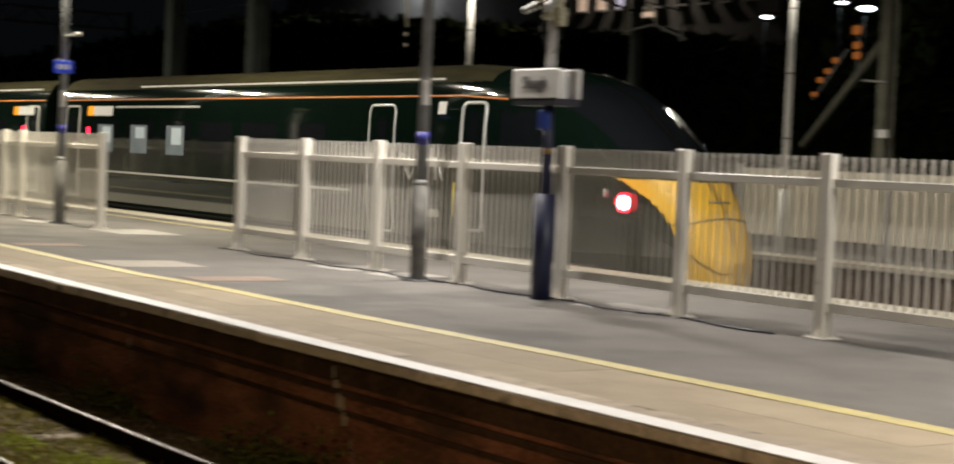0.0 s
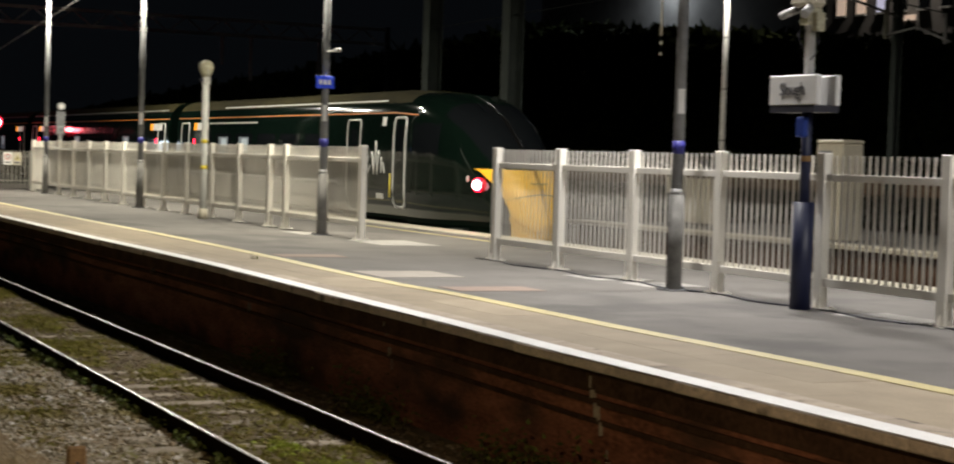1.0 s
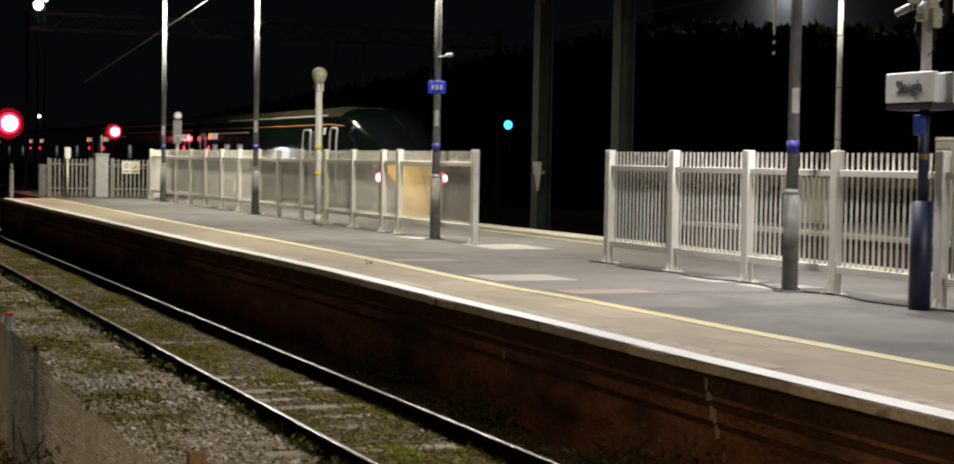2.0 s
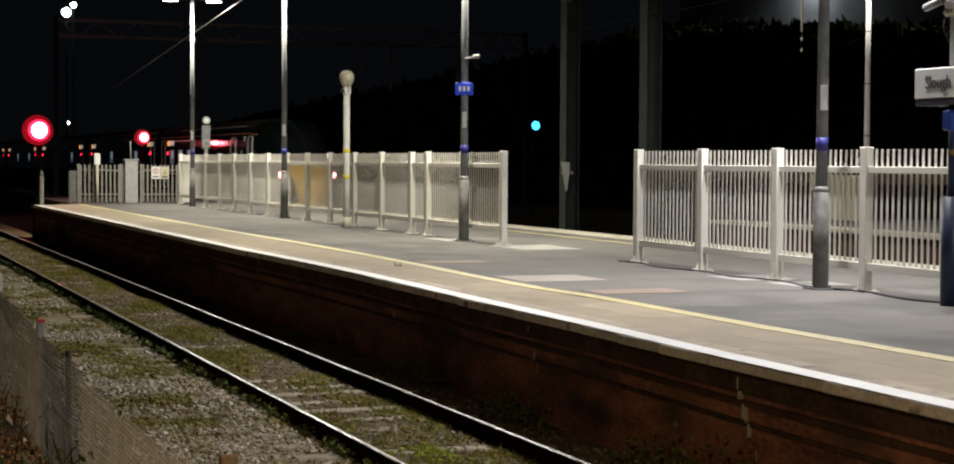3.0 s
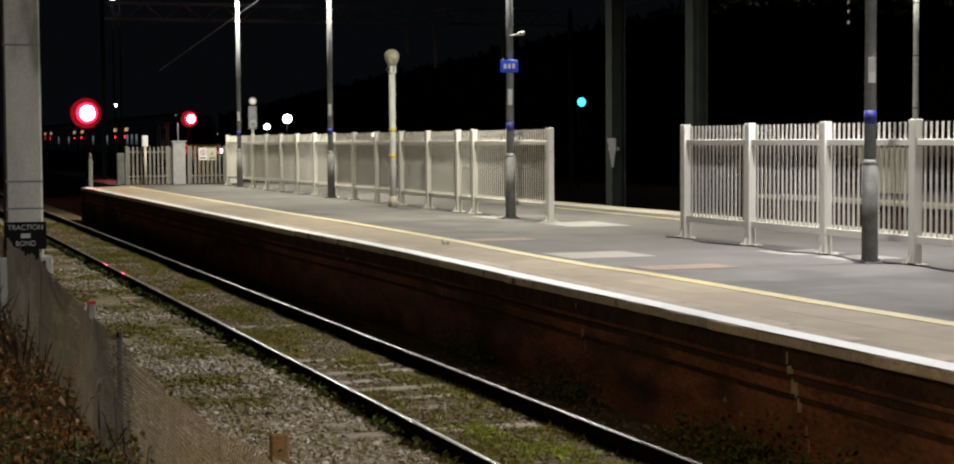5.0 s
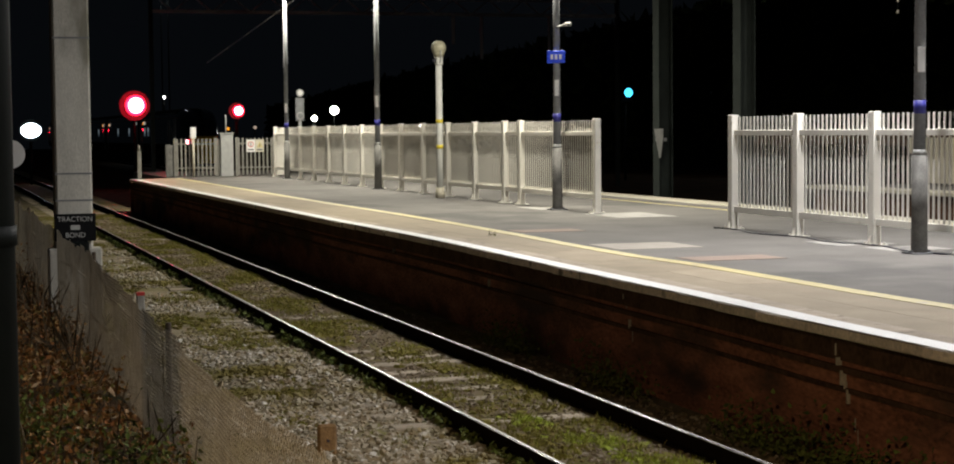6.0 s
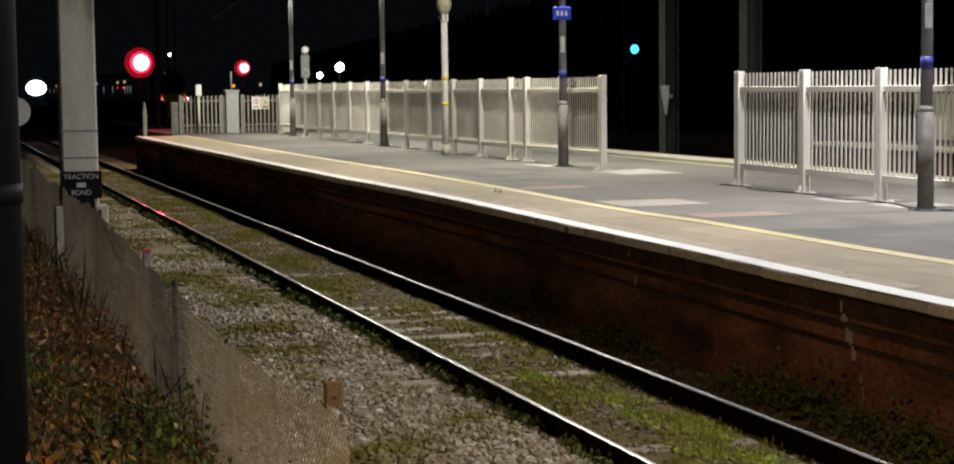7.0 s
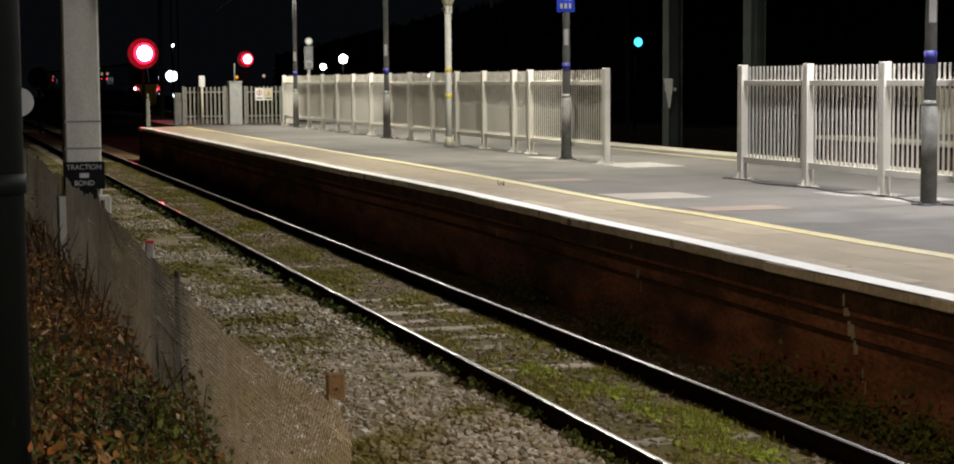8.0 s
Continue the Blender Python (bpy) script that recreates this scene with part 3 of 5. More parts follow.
def sign_pole():
    t = thing("station_sign_post", "navy and grey post carrying a white station name sign", "sign post", (-16.62, 12.12, DECK))
    part("base_sleeve", tubed((0, 0, 0), (0, 0, 1.25), 0.125, n=20), NAVY, t, "navy blue base sleeve")
    part("shaft", tubed((0, 0, 1.25), (0, 0, 2.35), 0.06, n=16), NAVY, t)
    part("upper_shaft", tubed((0, 0, 2.35), (0, 0, 5.2), 0.06, n=16), GALV, t, "grey upper shaft")
    part("orange_band", tubed((0, 0, 1.72), (0, 0, 1.79), 0.062, n=16), RUST, t, "orange-brown band")
    part("blue_box", boxed(-0.03, -0.15, 2.0, 0.12, -0.055, 2.24, bevel=0.02), BOX_BLUE, t, "small blue call box")
    part("camera_bracket", boxed(-0.1, -0.1, 3.3, 0.1, 0.1, 3.5, bevel=0.02), HOUSING, t)
    part("camera_housing", boxed(-0.24, -0.15, 3.5, 0.14, 0.13, 3.78, bevel=0.05), CREAM, t, "cream camera housing")
    part("camera", tubed((-0.42, -0.12, 3.42), (-0.14, -0.06, 3.5), 0.045, 0.05), GALV, t)
    part("camera", tubed((0.2, -0.24, 3.4), (0.08, -0.08, 3.5), 0.05), GALV, t)
    part("junction_box", boxed(0.1, -0.06, 3.22, 0.2, 0.06, 3.44, bevel=0.01), HOUSING, t)
    part("hanging_cable", sweep(B(), [Vector(p) for p in ((0.15, 0, 3.22), (0.19, -0.02, 3.1), (0.14, -0.03, 2.95), (0.062, -0.03, 2.9))], 0.009), DARK, t, "loose black cable")
    part("hanging_cable", sweep(B(), [Vector(p) for p in ((-0.1, -0.05, 3.34), (-0.15, -0.06, 3.2), (-0.1, -0.05, 3.05), (-0.06, -0.03, 3.0))], 0.009), DARK, t, "loose black cable")
    for sy, name in ((-0.12, "sign_board"), (0.16, "sign_board")):
        b = part(name, boxed(-0.56, sy - 0.035, 2.37, 0.36, sy + 0.035, 2.72, bevel=0.012), SIGN_WHITE, t, "white sign board")
        if sy < 0:
            lettering("lettering", "Slough", 0.21, LETTER_GREY, b, pose(-0.1, sy - 0.039, 2.55, 90, 0, 0), "dark station name lettering", 0.88)
    part("sign_frame", boxed(-0.54, -0.15, 2.29, 0.34, 0.19, 2.368), DARK, t, "dark lower frame")
    return t


sign_pole()


# loose cable along the foot of the railing
cable = [Vector((-25.6 + 0.3 * i, 12.2 + 0.1 * math.sin(i * 0.87) + 0.05 * noise.noise((i * 0.31, 0, 2)), DECK + 0.014)) for i in range(44)]
t = thing("floor_cable", "thin black cable lying along the foot of the railing", "cable")
part("cable", sweep(B(), cable, 0.014, 6), DARK, t)


# platform end: palisade, cabinet, gate, notices
def palisade(y0, y1, label):
    t = thing("palisade", label, "fence", (-65.0, 0, DECK), group="palisade fences")
    n = int((y1 - y0) / 0.155)
    me = mesh_of("pale", boxed(-0.012, -0.035, 0.04, 0.012, 0.035, 1.42, bevel=0.006), PALISADE)
    for i in range(n + 1):
        part("pale", me, None, t).location = (0, y0 + 0.08 + i * 0.155, random.uniform(-0.01, 0.01))
    for z in (0.3, 1.2):
        part("rail", boxed(-0.05, y0, z, -0.0125, y1, z + 0.05), PALISADE, t)
    for y in (y0, y1):
        part("post", boxed(-0.06, y - 0.04, 0, 0.0, y + 0.04, 1.45), PALISADE, t)
    return t


palisade(9.0, 10.55, "grey galvanised palisade fence across the platform end")
palisade(11.3, 12.7, "grey galvanised palisade gate with warning notices")
t = thing("cabinet", "narrow grey steel equipment cabinet at the platform end", "cabinet", (-65.0, 10.91, DECK))
part("body", boxed(-0.2, -0.24, 0, 0.2, 0.24, 1.58, bevel=0.02), GALV, t)
part("cap", boxed(-0.23, -0.27, 1.58, 0.23, 0.27, 1.63, bevel=0.01), GALV, t)
part("aerial", tubed((0, 0, 1.63), (0, 0, 2.3), 0.025), GALV, t)
t = thing("marker_post", "white post with a square head before the palisade", "post", (-64.8, 9.65, DECK))
part("shaft", tubed((0, 0, 0), (0, 0, 1.45), 0.05), CREAM, t)
part("head", boxed(-0.04, -0.11, 1.42, 0.04, 0.11, 1.84, bevel=0.02), SIGN_WHITE, t)
t = thing("warning_notice", "pair of white and yellow warning notices on the gate", "sign", (-64.98, 12.0, DECK + 1.13))
p = part("panel", boxed(0.005, -0.33, -0.23, 0.025, -0.01, 0.23), SIGN_WHITE, t, "white panel")
part("red_ring", tubed((0.0251, -0.17, 0.06), (0.029, -0.17, 0.06), 0.11, n=20), RED_PAINT, p)
part("ring_centre", tubed((0.0291, -0.17, 0.06), (0.032, -0.17, 0.06), 0.08, n=20), SIGN_WHITE, p)
part("figure_bar", boxed(0.0321, -0.19, 0.0, 0.034, -0.15, 0.12), DARK, p)
part("text_bar", boxed(0.0255, -0.28, -0.17, 0.03, -0.06, -0.12), LETTER_GREY, p)
p = part("panel", boxed(0.005, 0.01, -0.23, 0.025, 0.33, 0.23), CREAM, t, "pale yellow panel")
bm = B()
a, b = [[bm.verts.new((x, y, z)) for y, z in ((0.05, -0.07), (0.29, -0.07), (0.17, 0.16))] for x in (0.0252, 0.03)]
bm.faces.new(a[::-1]), bm.faces.new(b)
for k in range(3):
    bm.faces.new((a[k], a[(k + 1) % 3], b[(k + 1) % 3], b[k]))
part("triangle", bm, YELLOW_LINE, p, "yellow warning triangle")
part("figure_bar", boxed(0.0301, 0.155, -0.04, 0.032, 0.185, 0.07), DARK, p)
part("text_bar", boxed(0.0255, 0.06, -0.18, 0.03, 0.28, -0.12), LETTER_GREY, p)
t = thing("ramp_post", "short weathered post at the platform corner", "post", (-62.7, 7.4, DECK))
part("shaft", boxed(-0.07, -0.07, 0, 0.07, 0.07, 1.0, bevel=0.02), PALISADE, t)
part("finial", tubed((0, 0, 1.0), (0, 0, 1.22), 0.06, 0.03), PALISADE, t)
t = thing("fin_board", "curved grey end board of the palisade", "board", (-65.1, 8.85, DECK))
part("board", boxed(-0.03, -0.2, 0, 0.03, 0.18, 1.2, bevel=0.03), COLUMN_BASE, t)
t = thing("banner_signal", "slim unlit signal with round heads behind the fence", "signal", (-66.0, 13.95, DECK))
part("post", tubed((0, 0, 0), (0, 0, 2.1), 0.06), GALV, t)
part("backing", boxed(-0.05, -0.17, 2.05, 0.05, 0.17, 2.95, bevel=0.03), COLUMN_GREY, t)
for z in (2.25, 3.13):
    part("round_head", tubed((0.0, 0, z), (0.09, 0, z), 0.15, n=20), GALV, t)
    part("lens", tubed((0.091, 0, z), (0.1, 0, z), 0.1, n=20), SIGN_WHITE if z > 3 else COLUMN_GREY, t)


# ---- signals and far lights ----
def signal(name, at, radius, glow, label, post_z=0.0, face=None):
    t = thing(name, label, "signal", at)
    if glow is RED_GLARE:
        # Lens and pale centre are oversized, glare built into their shape.
        part("lens", sphere(B(), (0, 0, 0), radius, (0.55, 1, 1)), RED_GLOW, t, "red lens swollen to the size of its glare")
        part("pale_glare", sphere(B(), (radius * 0.3, 0, 0), radius * 0.76, (0.5, 1, 1)), RED_GLARE, t, "pale overexposed centre painted as emission")
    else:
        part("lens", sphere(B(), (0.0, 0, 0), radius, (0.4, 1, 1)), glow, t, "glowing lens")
    if glow is RED_GLARE:
        # Disc added behind the lens so that its red light makes a halo.
        part("backboard", tubed((-0.4 - radius * 0.4, 0, 0), (-0.3 - radius * 0.4, 0, 0), radius * 1.5, n=32), COLUMN_BASE, t, "round disc added to take the red halo")
    else:
        part("backboard", boxed(-0.3 - radius * 0.4, -radius * 1.5, -radius * 2.2, -0.2 - radius * 0.4, radius * 1.5, radius * 2.0, bevel=0.05), NEAR_BLACK, t)
        part("hood", tubed((-0.2 - radius * 0.4, 0, radius * 0.2), (radius * 0.1, 0, radius * 0.2), radius * 1.12, n=20, caps=False), NEAR_BLACK, t)
    part("post", tubed((-0.47 - radius * 0.4, 0, post_z - at[2]), (-0.47 - radius * 0.4, 0, -radius), 0.08), NEAR_BLACK, t)
    return t


signal("signal_lamp", (-100.0, 11.67, 4.21), 0.58, RED_GLARE, "glaring red railway signal beside the track", -0.6)
signal("signal_lamp", (-85.0, 14.9, 3.68), 0.27, RED_GLARE, "red railway signal on a post farther off", -0.6)
signal("signal_lamp", (-100.0, 41.86, 4.85), 0.28, BLUE_GLOW, "blue-green signal light across the tracks", -0.6)


def far_lamp(at, radius, glow, label, squash=(1, 1, 1)):
    t = thing("distant_lamp", label, "lamp", at)
    part("globe", sphere(B(), (0, 0, 0), radius, squash, u=14, v=8), glow, t)
    part("post", tubed((-0.1, 0, -at[2] - 0.6), (-0.1, 0, -radius * 0.9), 0.06), NEAR_BLACK, t)
    return t


far_lamp((-170, 39.43, 4.75), 0.44, LAMP_GLOW, "bright white yard lamp in the distance")
far_lamp((-170, 37.38, 3.97), 0.3, LAMP_GLOW, "white yard lamp in the distance")
far_lamp((-190, 25.05, 3.2), 0.6, COOL_GLOW, "cool white lamp beside the far track")
far_lamp((-170, 22.6, 6.09), 0.12, LAMP_GLOW, "tiny white lamp far down the line")
far_lamp((-150, 19.82, 14.97), 0.4, COOL_GLOW, "high distant lamp on a mast")
far_lamp((-150, 20.4, 15.6), 0.25, LAMP_GLOW, "high distant lamp on a mast")
for y, z, g in ((27.9, 3.0, AMBER), (30.5, 3.1, WARM_WINDOW), (46.93, 3.08, LAMP_GLOW)):
    far_lamp((-165, y, z), 0.16, g, "small warm light far down the line")
for y, z, r in ((22.0, 1.3, 0.14), (22.04, 0.6, 0.11)):
    far_lamp((-165, y, z), r, COOL_GLOW, "tiny cool light far down the line")
# a vehicle lamp beyond the line that turns away
headlamp = thing("vehicle_headlamp", "cool white headlamp of a vehicle far down the road", "headlamp", (-100.0, 5.87, 2.84))
part("lens", sphere(B(), (0.15, 0, 0), 0.55, (0.25, 1, 0.74)), COOL_GLOW, headlamp)
part("housing", tubed((-0.5, 0, 0), (0.1, 0, 0), 0.5, 0.64, n=20), NEAR_BLACK, headlamp)
part("bracket", tubed((-0.3, 0, -3.5), (-0.3, 0, -0.4), 0.08), NEAR_BLACK, headlamp)

# ---- far side of the station ----
solid("platform_floor_far", boxed(-43, 24.1, DECK - 0.5, 20, 31, DECK), ASPHALT, "asphalt platform across the far tracks", "platform", kind="structure")
solid("coping_far", boxed(-43, 23.3, DECK - 0.07, 20, 24.1, DECK + 0.03, bevel=0.01), CREAM, "cream painted coping of the platform across the tracks", "coping", kind="structure")
# The darkened brick again, so the far face stays unlit.
solid("wall_far_platform", boxed(-43, 23.6, -0.6, 20, 24.099, DECK - 0.071), BRICK_SHADE, "dark brick platform face across the tracks", "wall", kind="structure")
t = thing("platform_kiosk", "pale grey windowless equipment kiosk with a shallow roof", "kiosk", (-33.35, 25.3, DECK))
part("body", boxed(-0.5, -0.3, 0, 0.5, 0.3, 2.25, bevel=0.02), CREAM, t)
part("roof", boxed(-0.52, -0.32, 2.25, 0.52, 0.32, 2.36, bevel=0.04), CREAM, t)
part("door", boxed(-0.4, -0.32, 0.1, 0.1, -0.3005, 2.1, bevel=0.004), COLUMN_GREY, t)
t = thing("platform_screen", "tan weatherboard screen with a raised end bay", "screen", (-41.4, 26.5, DECK))
part("panel", boxed(-0.75, -0.04, 0.05, 1.1, 0.04, 1.3, bevel=0.01), CREAM, t)
part("panel", boxed(-1.55, -0.04, 0.85, -0.76, 0.04, 1.3, bevel=0.01), CREAM, t)
for x in (-1.5, -0.755, 1.05):
    part("post", boxed(x - 0.05, 0.041, 0, x + 0.05, 0.12, 1.34), GALV, t)
# Added boards stand in for the brown shade below the railing's top rail.
t = thing("boundary_fence", "brown boards added for the shaded band on the railing", "fence", (-46, 31.4, 0))
for i in range(9):
    part("board", boxed(-17 + i * 3.6, -0.05, 1.94 + 0.02 * (i % 3), -13.42 + i * 3.6, 0.0, 2.4 + 0.02 * (i % 2), bevel=0.01), BROWN_BOARD, t)
    part("post", boxed(-17.05 + i * 3.6, 0.001, -0.6, -16.9 + i * 3.6, 0.15, 2.42), MAST_PAINT, t)
t = thing("shelter_wall", "low pale wall panel on the platform across the tracks", "wall panel", (-24.5, 26.5, DECK))
part("panel", boxed(-4.5, -0.05, 0.25, 4.5, 0.05, 1.7), CREAM, t)
for x in (-4.4, 0, 4.4):
    part("post", boxed(x - 0.06, -0.1, 0, x + 0.06, -0.051, 1.8), GALV, t)




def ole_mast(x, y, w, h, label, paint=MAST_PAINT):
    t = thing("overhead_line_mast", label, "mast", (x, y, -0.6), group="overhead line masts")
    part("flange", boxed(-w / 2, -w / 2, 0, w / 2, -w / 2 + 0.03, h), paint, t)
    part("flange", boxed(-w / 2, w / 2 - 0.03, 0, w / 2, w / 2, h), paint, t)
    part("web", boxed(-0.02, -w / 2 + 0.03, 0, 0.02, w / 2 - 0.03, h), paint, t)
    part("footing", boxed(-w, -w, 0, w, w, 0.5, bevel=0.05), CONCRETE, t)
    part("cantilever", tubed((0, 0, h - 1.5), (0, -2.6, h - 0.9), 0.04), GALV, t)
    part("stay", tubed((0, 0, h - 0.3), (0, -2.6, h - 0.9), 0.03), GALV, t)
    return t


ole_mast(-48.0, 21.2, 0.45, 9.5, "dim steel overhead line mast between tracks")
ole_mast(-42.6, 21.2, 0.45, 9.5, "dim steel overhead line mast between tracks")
t = ole_mast(-28.43, 30.4, 0.3, 9.0, "braced overhead line mast with orange markers", BRACED_MAST)
part("brace", tubed((-2.65, 0, 3.88), (-0.15, 0, 6.4), 0.09), BRACED_MAST, t)
part("plate", boxed(-0.06, -0.2, 4.11, 0.26, -0.16, 4.3), SIGN_WHITE, t, "small white number plate")
part("bracket", tubed((-0.6, -0.18, 5.45), (0.1, -0.16, 5.4), 0.03), GALV, t)
for mx, mz, mw in ((-0.78, 6.63, 0.15), (-0.76, 6.27, 0.12), (-0.74, 6.03, 0.12), (-1.43, 5.93, 0.1), (-1.66, 5.68, 0.1), (-1.9, 5.47, 0.1), (-2.08, 5.13, 0.09)):
    part("marker", boxed(mx - mw, -0.3, mz - mw * 0.75, mx + mw, -0.22, mz + mw * 0.75, bevel=0.04), ORANGE_GLOW, t, "dull orange marker")
part("marker_arm", tubed((-2.16, -0.2, 5.0), (-1.1, -0.2, 6.2), 0.025), COLUMN_GREY, t)
part("marker_arm", tubed((-0.76, -0.2, 5.55), (-0.78, -0.2, 6.8), 0.025), COLUMN_GREY, t)
t = ole_mast(-38.4, 30.9, 0.22, 9.0, "overhead line mast with a pale registration arm")
part("drop_tube", boxed(0.1, -0.55, 6.85, 0.2, -0.45, 7.9), BRACED_MAST, t)
part("registration_arm", tubed((0.15, -0.5, 6.95), (1.4, -0.5, 7.1), 0.035), DULL_SIGN, t, "pale bent tube")
part("registration_arm", tubed((1.4, -0.5, 7.1), (2.75, -0.5, 6.65), 0.035), DULL_SIGN, t, "pale bent tube")
part("insulator", tubed((2.55, -0.5, 6.6), (2.55, -0.5, 7.4), 0.05), DULL_SIGN, t)
part("strut", tubed((0, -0.1, 7.6), (0.15, -0.5, 7.5), 0.03), BRACED_MAST, t)
part("strut", tubed((0.15, -0.5, 7.9), (2.55, -0.5, 7.4), 0.02), MAST_PAINT, t)
t = thing("overhead_wire", "dark overhead wire with a pale hanging rod", "wire", (0, 21.2, 0))
part("wire", tubed((-48, 0, 6.5), (-20, 0, 6.9), 0.012, n=6), NEAR_BLACK, t)
part("rod", tubed((-34.86, 0, 5.62), (-34.86, 0, 6.66), 0.028, n=8), CREAM, t, "pale hanging rod")
for z in (5.2, 5.45):
    part("insulator", sphere(B(), (-34.86, 0, z), 0.032, (1, 1, 1.5), u=8, v=6), CREAM, t)
part("rod_wire", tubed((-34.86, 0, 5.2), (-34.86, 0, 5.62), 0.012, n=6), NEAR_BLACK, t)
t = thing("triangle_sign", "dull white pennant-shaped notice on the mast", "sign", (-47.6, 20.9, 2.28))
bm = B()
pts = [(-0.35, 0.32), (0.3, 0.32), (0.3, 0.05), (0.12, -0.55), (0.02, -0.55)]
a, b = [bm.verts.new((x, -0.012, z)) for x, z in pts], [bm.verts.new((x, 0.012, z)) for x, z in pts]
bm.faces.new(a), bm.faces.new(b[::-1])
for i in range(5):
    bm.faces.new((a[i], b[i], b[(i + 1) % 5], a[(i + 1) % 5]))
part("plate", bm, DULL_SIGN, t)
part("clamp", boxed(-0.3, 0.0125, -0.05, 0.1, 0.2, 0.05), GALV, t)

t = thing("signal_gantry", "grey lattice overhead line gantry spanning the tracks", "gantry", (-90.0, 0, 0))
for z in (8.85, 9.65):
    part("boom", boxed(-0.08, 11.35, z - 0.08, 0.08, 37, z + 0.08), GALV, t)
for i in range(25):
    part("lacing", tubed((0, 11.5 + i, 8.85 if i % 2 else 9.65), (0, 12.5 + i, 9.65 if i % 2 else 8.85), 0.045, n=6), GALV, t)
for y in (11.35, 37.0):
    part("leg", boxed(-0.12, y - 0.1, -0.6, 0.12, y + 0.1, 9.8), MAST_PAINT, t)
for y, z in ((27.5, 7.25), (29.1, 6.46), (33.0, 6.6)):
    part("dropper", boxed(-0.07, y - 0.07, z, 0.07, y + 0.07, 8.77), GALV, t)
t = thing("stay_wire", "thin pale wire slanting up over the platform end", "wire")
low, high = Vector((-70.0, 11.66, 5.86)), Vector((-58.0, 13.89, 8.3))
part("wire", tubed(low - (high - low) * 0.15, high + (high - low) * 1.5, 0.016, n=8), PALE_CABLE, t)


t = thing("office_building", "dim night-time office block with a few lit windows", "building", (-84, 72, -0.6))
part("facade", boxed(-17, 0, 0, 9, 14, 24), FACADE, t)
part("roof", boxed(-17.3, -0.3, 24, 9.3, 14.3, 24.5), FAR_DARK, t)
part("lit_recess", boxed(-5.4, -0.12, 12.9, -3.7, -0.005, 13.25), WARM_WINDOW, t, "narrow strip of warm light")
part("parapet", boxed(6.6, -0.6, 12.6, 8.6, -0.005, 14.4, bevel=0.05), CONCRETE, t, "pale stair tower wall")
# Added box for the fill light, out of view.
part("fill_light_box", boxed(-4.3, -1.15, 19.85, -3.7, -0.005, 20.1, bevel=0.03), GALV, t)
rnd = random.Random(4)
for fl in range(3):
    for i in range(12):
        x = -16 + i * 2.1
        lit = i in (2, 3) if fl == 0 else rnd.random() < 0.2
        w = part("window", boxed(x, -0.08, 13.6 + fl * 3.4, x + 0.9, -0.005, 14.8 + fl * 3.4), COOL_WINDOW if (fl, i) == (0, 4) else WARM_WINDOW if lit else GLASS_DARK, t)
        part("sill", boxed(x - 0.1, -0.18, 13.45 + fl * 3.4, x + 1.0, -0.005, 13.59 + fl * 3.4), GALV, w)
t = thing("office_wing", "long plain rendered building behind the trees", "building", (-121, 72, -0.6))
part("facade", boxed(-19, 0.5, 0, 19.5, 13, 22), FACADE, t)
part("roof", boxed(-19.3, 0.2, 22, 19.8, 13.3, 22.4), FAR_DARK, t)
# Same added box for the wing's fill light.
part("fill_light_box", boxed(3.7, -1.15, 19.85, 4.3, 0.495, 20.1, bevel=0.03), GALV, t)
far_lamp((-64.3, 60.0, 10.3), 0.26, COOL_GLOW, "cool white street lamp beyond the station", (1, 1, 0.3))
far_lamp((-57.6, 60.0, 10.4), 0.38, COOL_GLOW, "bright street lamp beyond the station", (1, 1, 0.34))
far_lamp((-59.2, 60.0, 10.75), 0.25, COOL_GLOW, "street lamp beyond the station", (1, 1, 0.25))

# ---- this side of the line ----
t = thing("concrete_mast", "weathered square concrete mast with a black bonding notice", "mast", (-27.5, 2.22, -0.3))
part("shaft", boxed(-0.275, -0.275, 0, 0.275, 0.275, 13.4, bevel=0.03), MAST_CONCRETE, t)
for s in (-1, 1):
    part("foot_pad", boxed(0.0, s * 0.3 - 0.1, 0, 0.32, s * 0.3 + 0.1, 1.16, bevel=0.02), MAST_CONCRETE, t, "pale concrete pad at the foot")
for z in (1.88, 2.29, 4.36, 6.5):
    part("band", boxed(-0.281, -0.281, z, 0.281, 0.281, z + 0.025), COLUMN_GREY, t, "thin clamp band")
n = part("notice", boxed(0.325, -0.31, 1.27, 0.345, 0.31, 1.69, bevel=0.006), BLACK_SIGN, t, "black enamel notice")
part("label", boxed(0.3455, -0.07, 1.445, 0.351, 0.07, 1.515), DULL_WHITE, n)
part("bracket", boxed(0.276, -0.1, 1.4, 0.324, 0.1, 1.6), NEAR_BLACK, t)
lettering("lettering", "TRACTION", 0.11, DULL_WHITE, n, pose(0.348, 0, 1.605, 90, 0, 90), "white lettering", 0.95)
lettering("lettering", "BOND", 0.11, DULL_WHITE, n, pose(0.348, 0, 1.36, 90, 0, 90), "white lettering", 0.95)
part("cable_box", boxed(0.276, -0.2, 0.9, 0.4, 0.2, 1.27, bevel=0.03), NEAR_BLACK, t, "black cable box")
part("cable", tubed((0.33, 0.28, 0.95), (0.42, 0.55, 0.3), 0.04), NEAR_BLACK, t)
part("cable", tubed((0.33, 0.42, 0.75), (0.45, 0.62, 0.4), 0.05, 0.02), NEAR_BLACK, t)
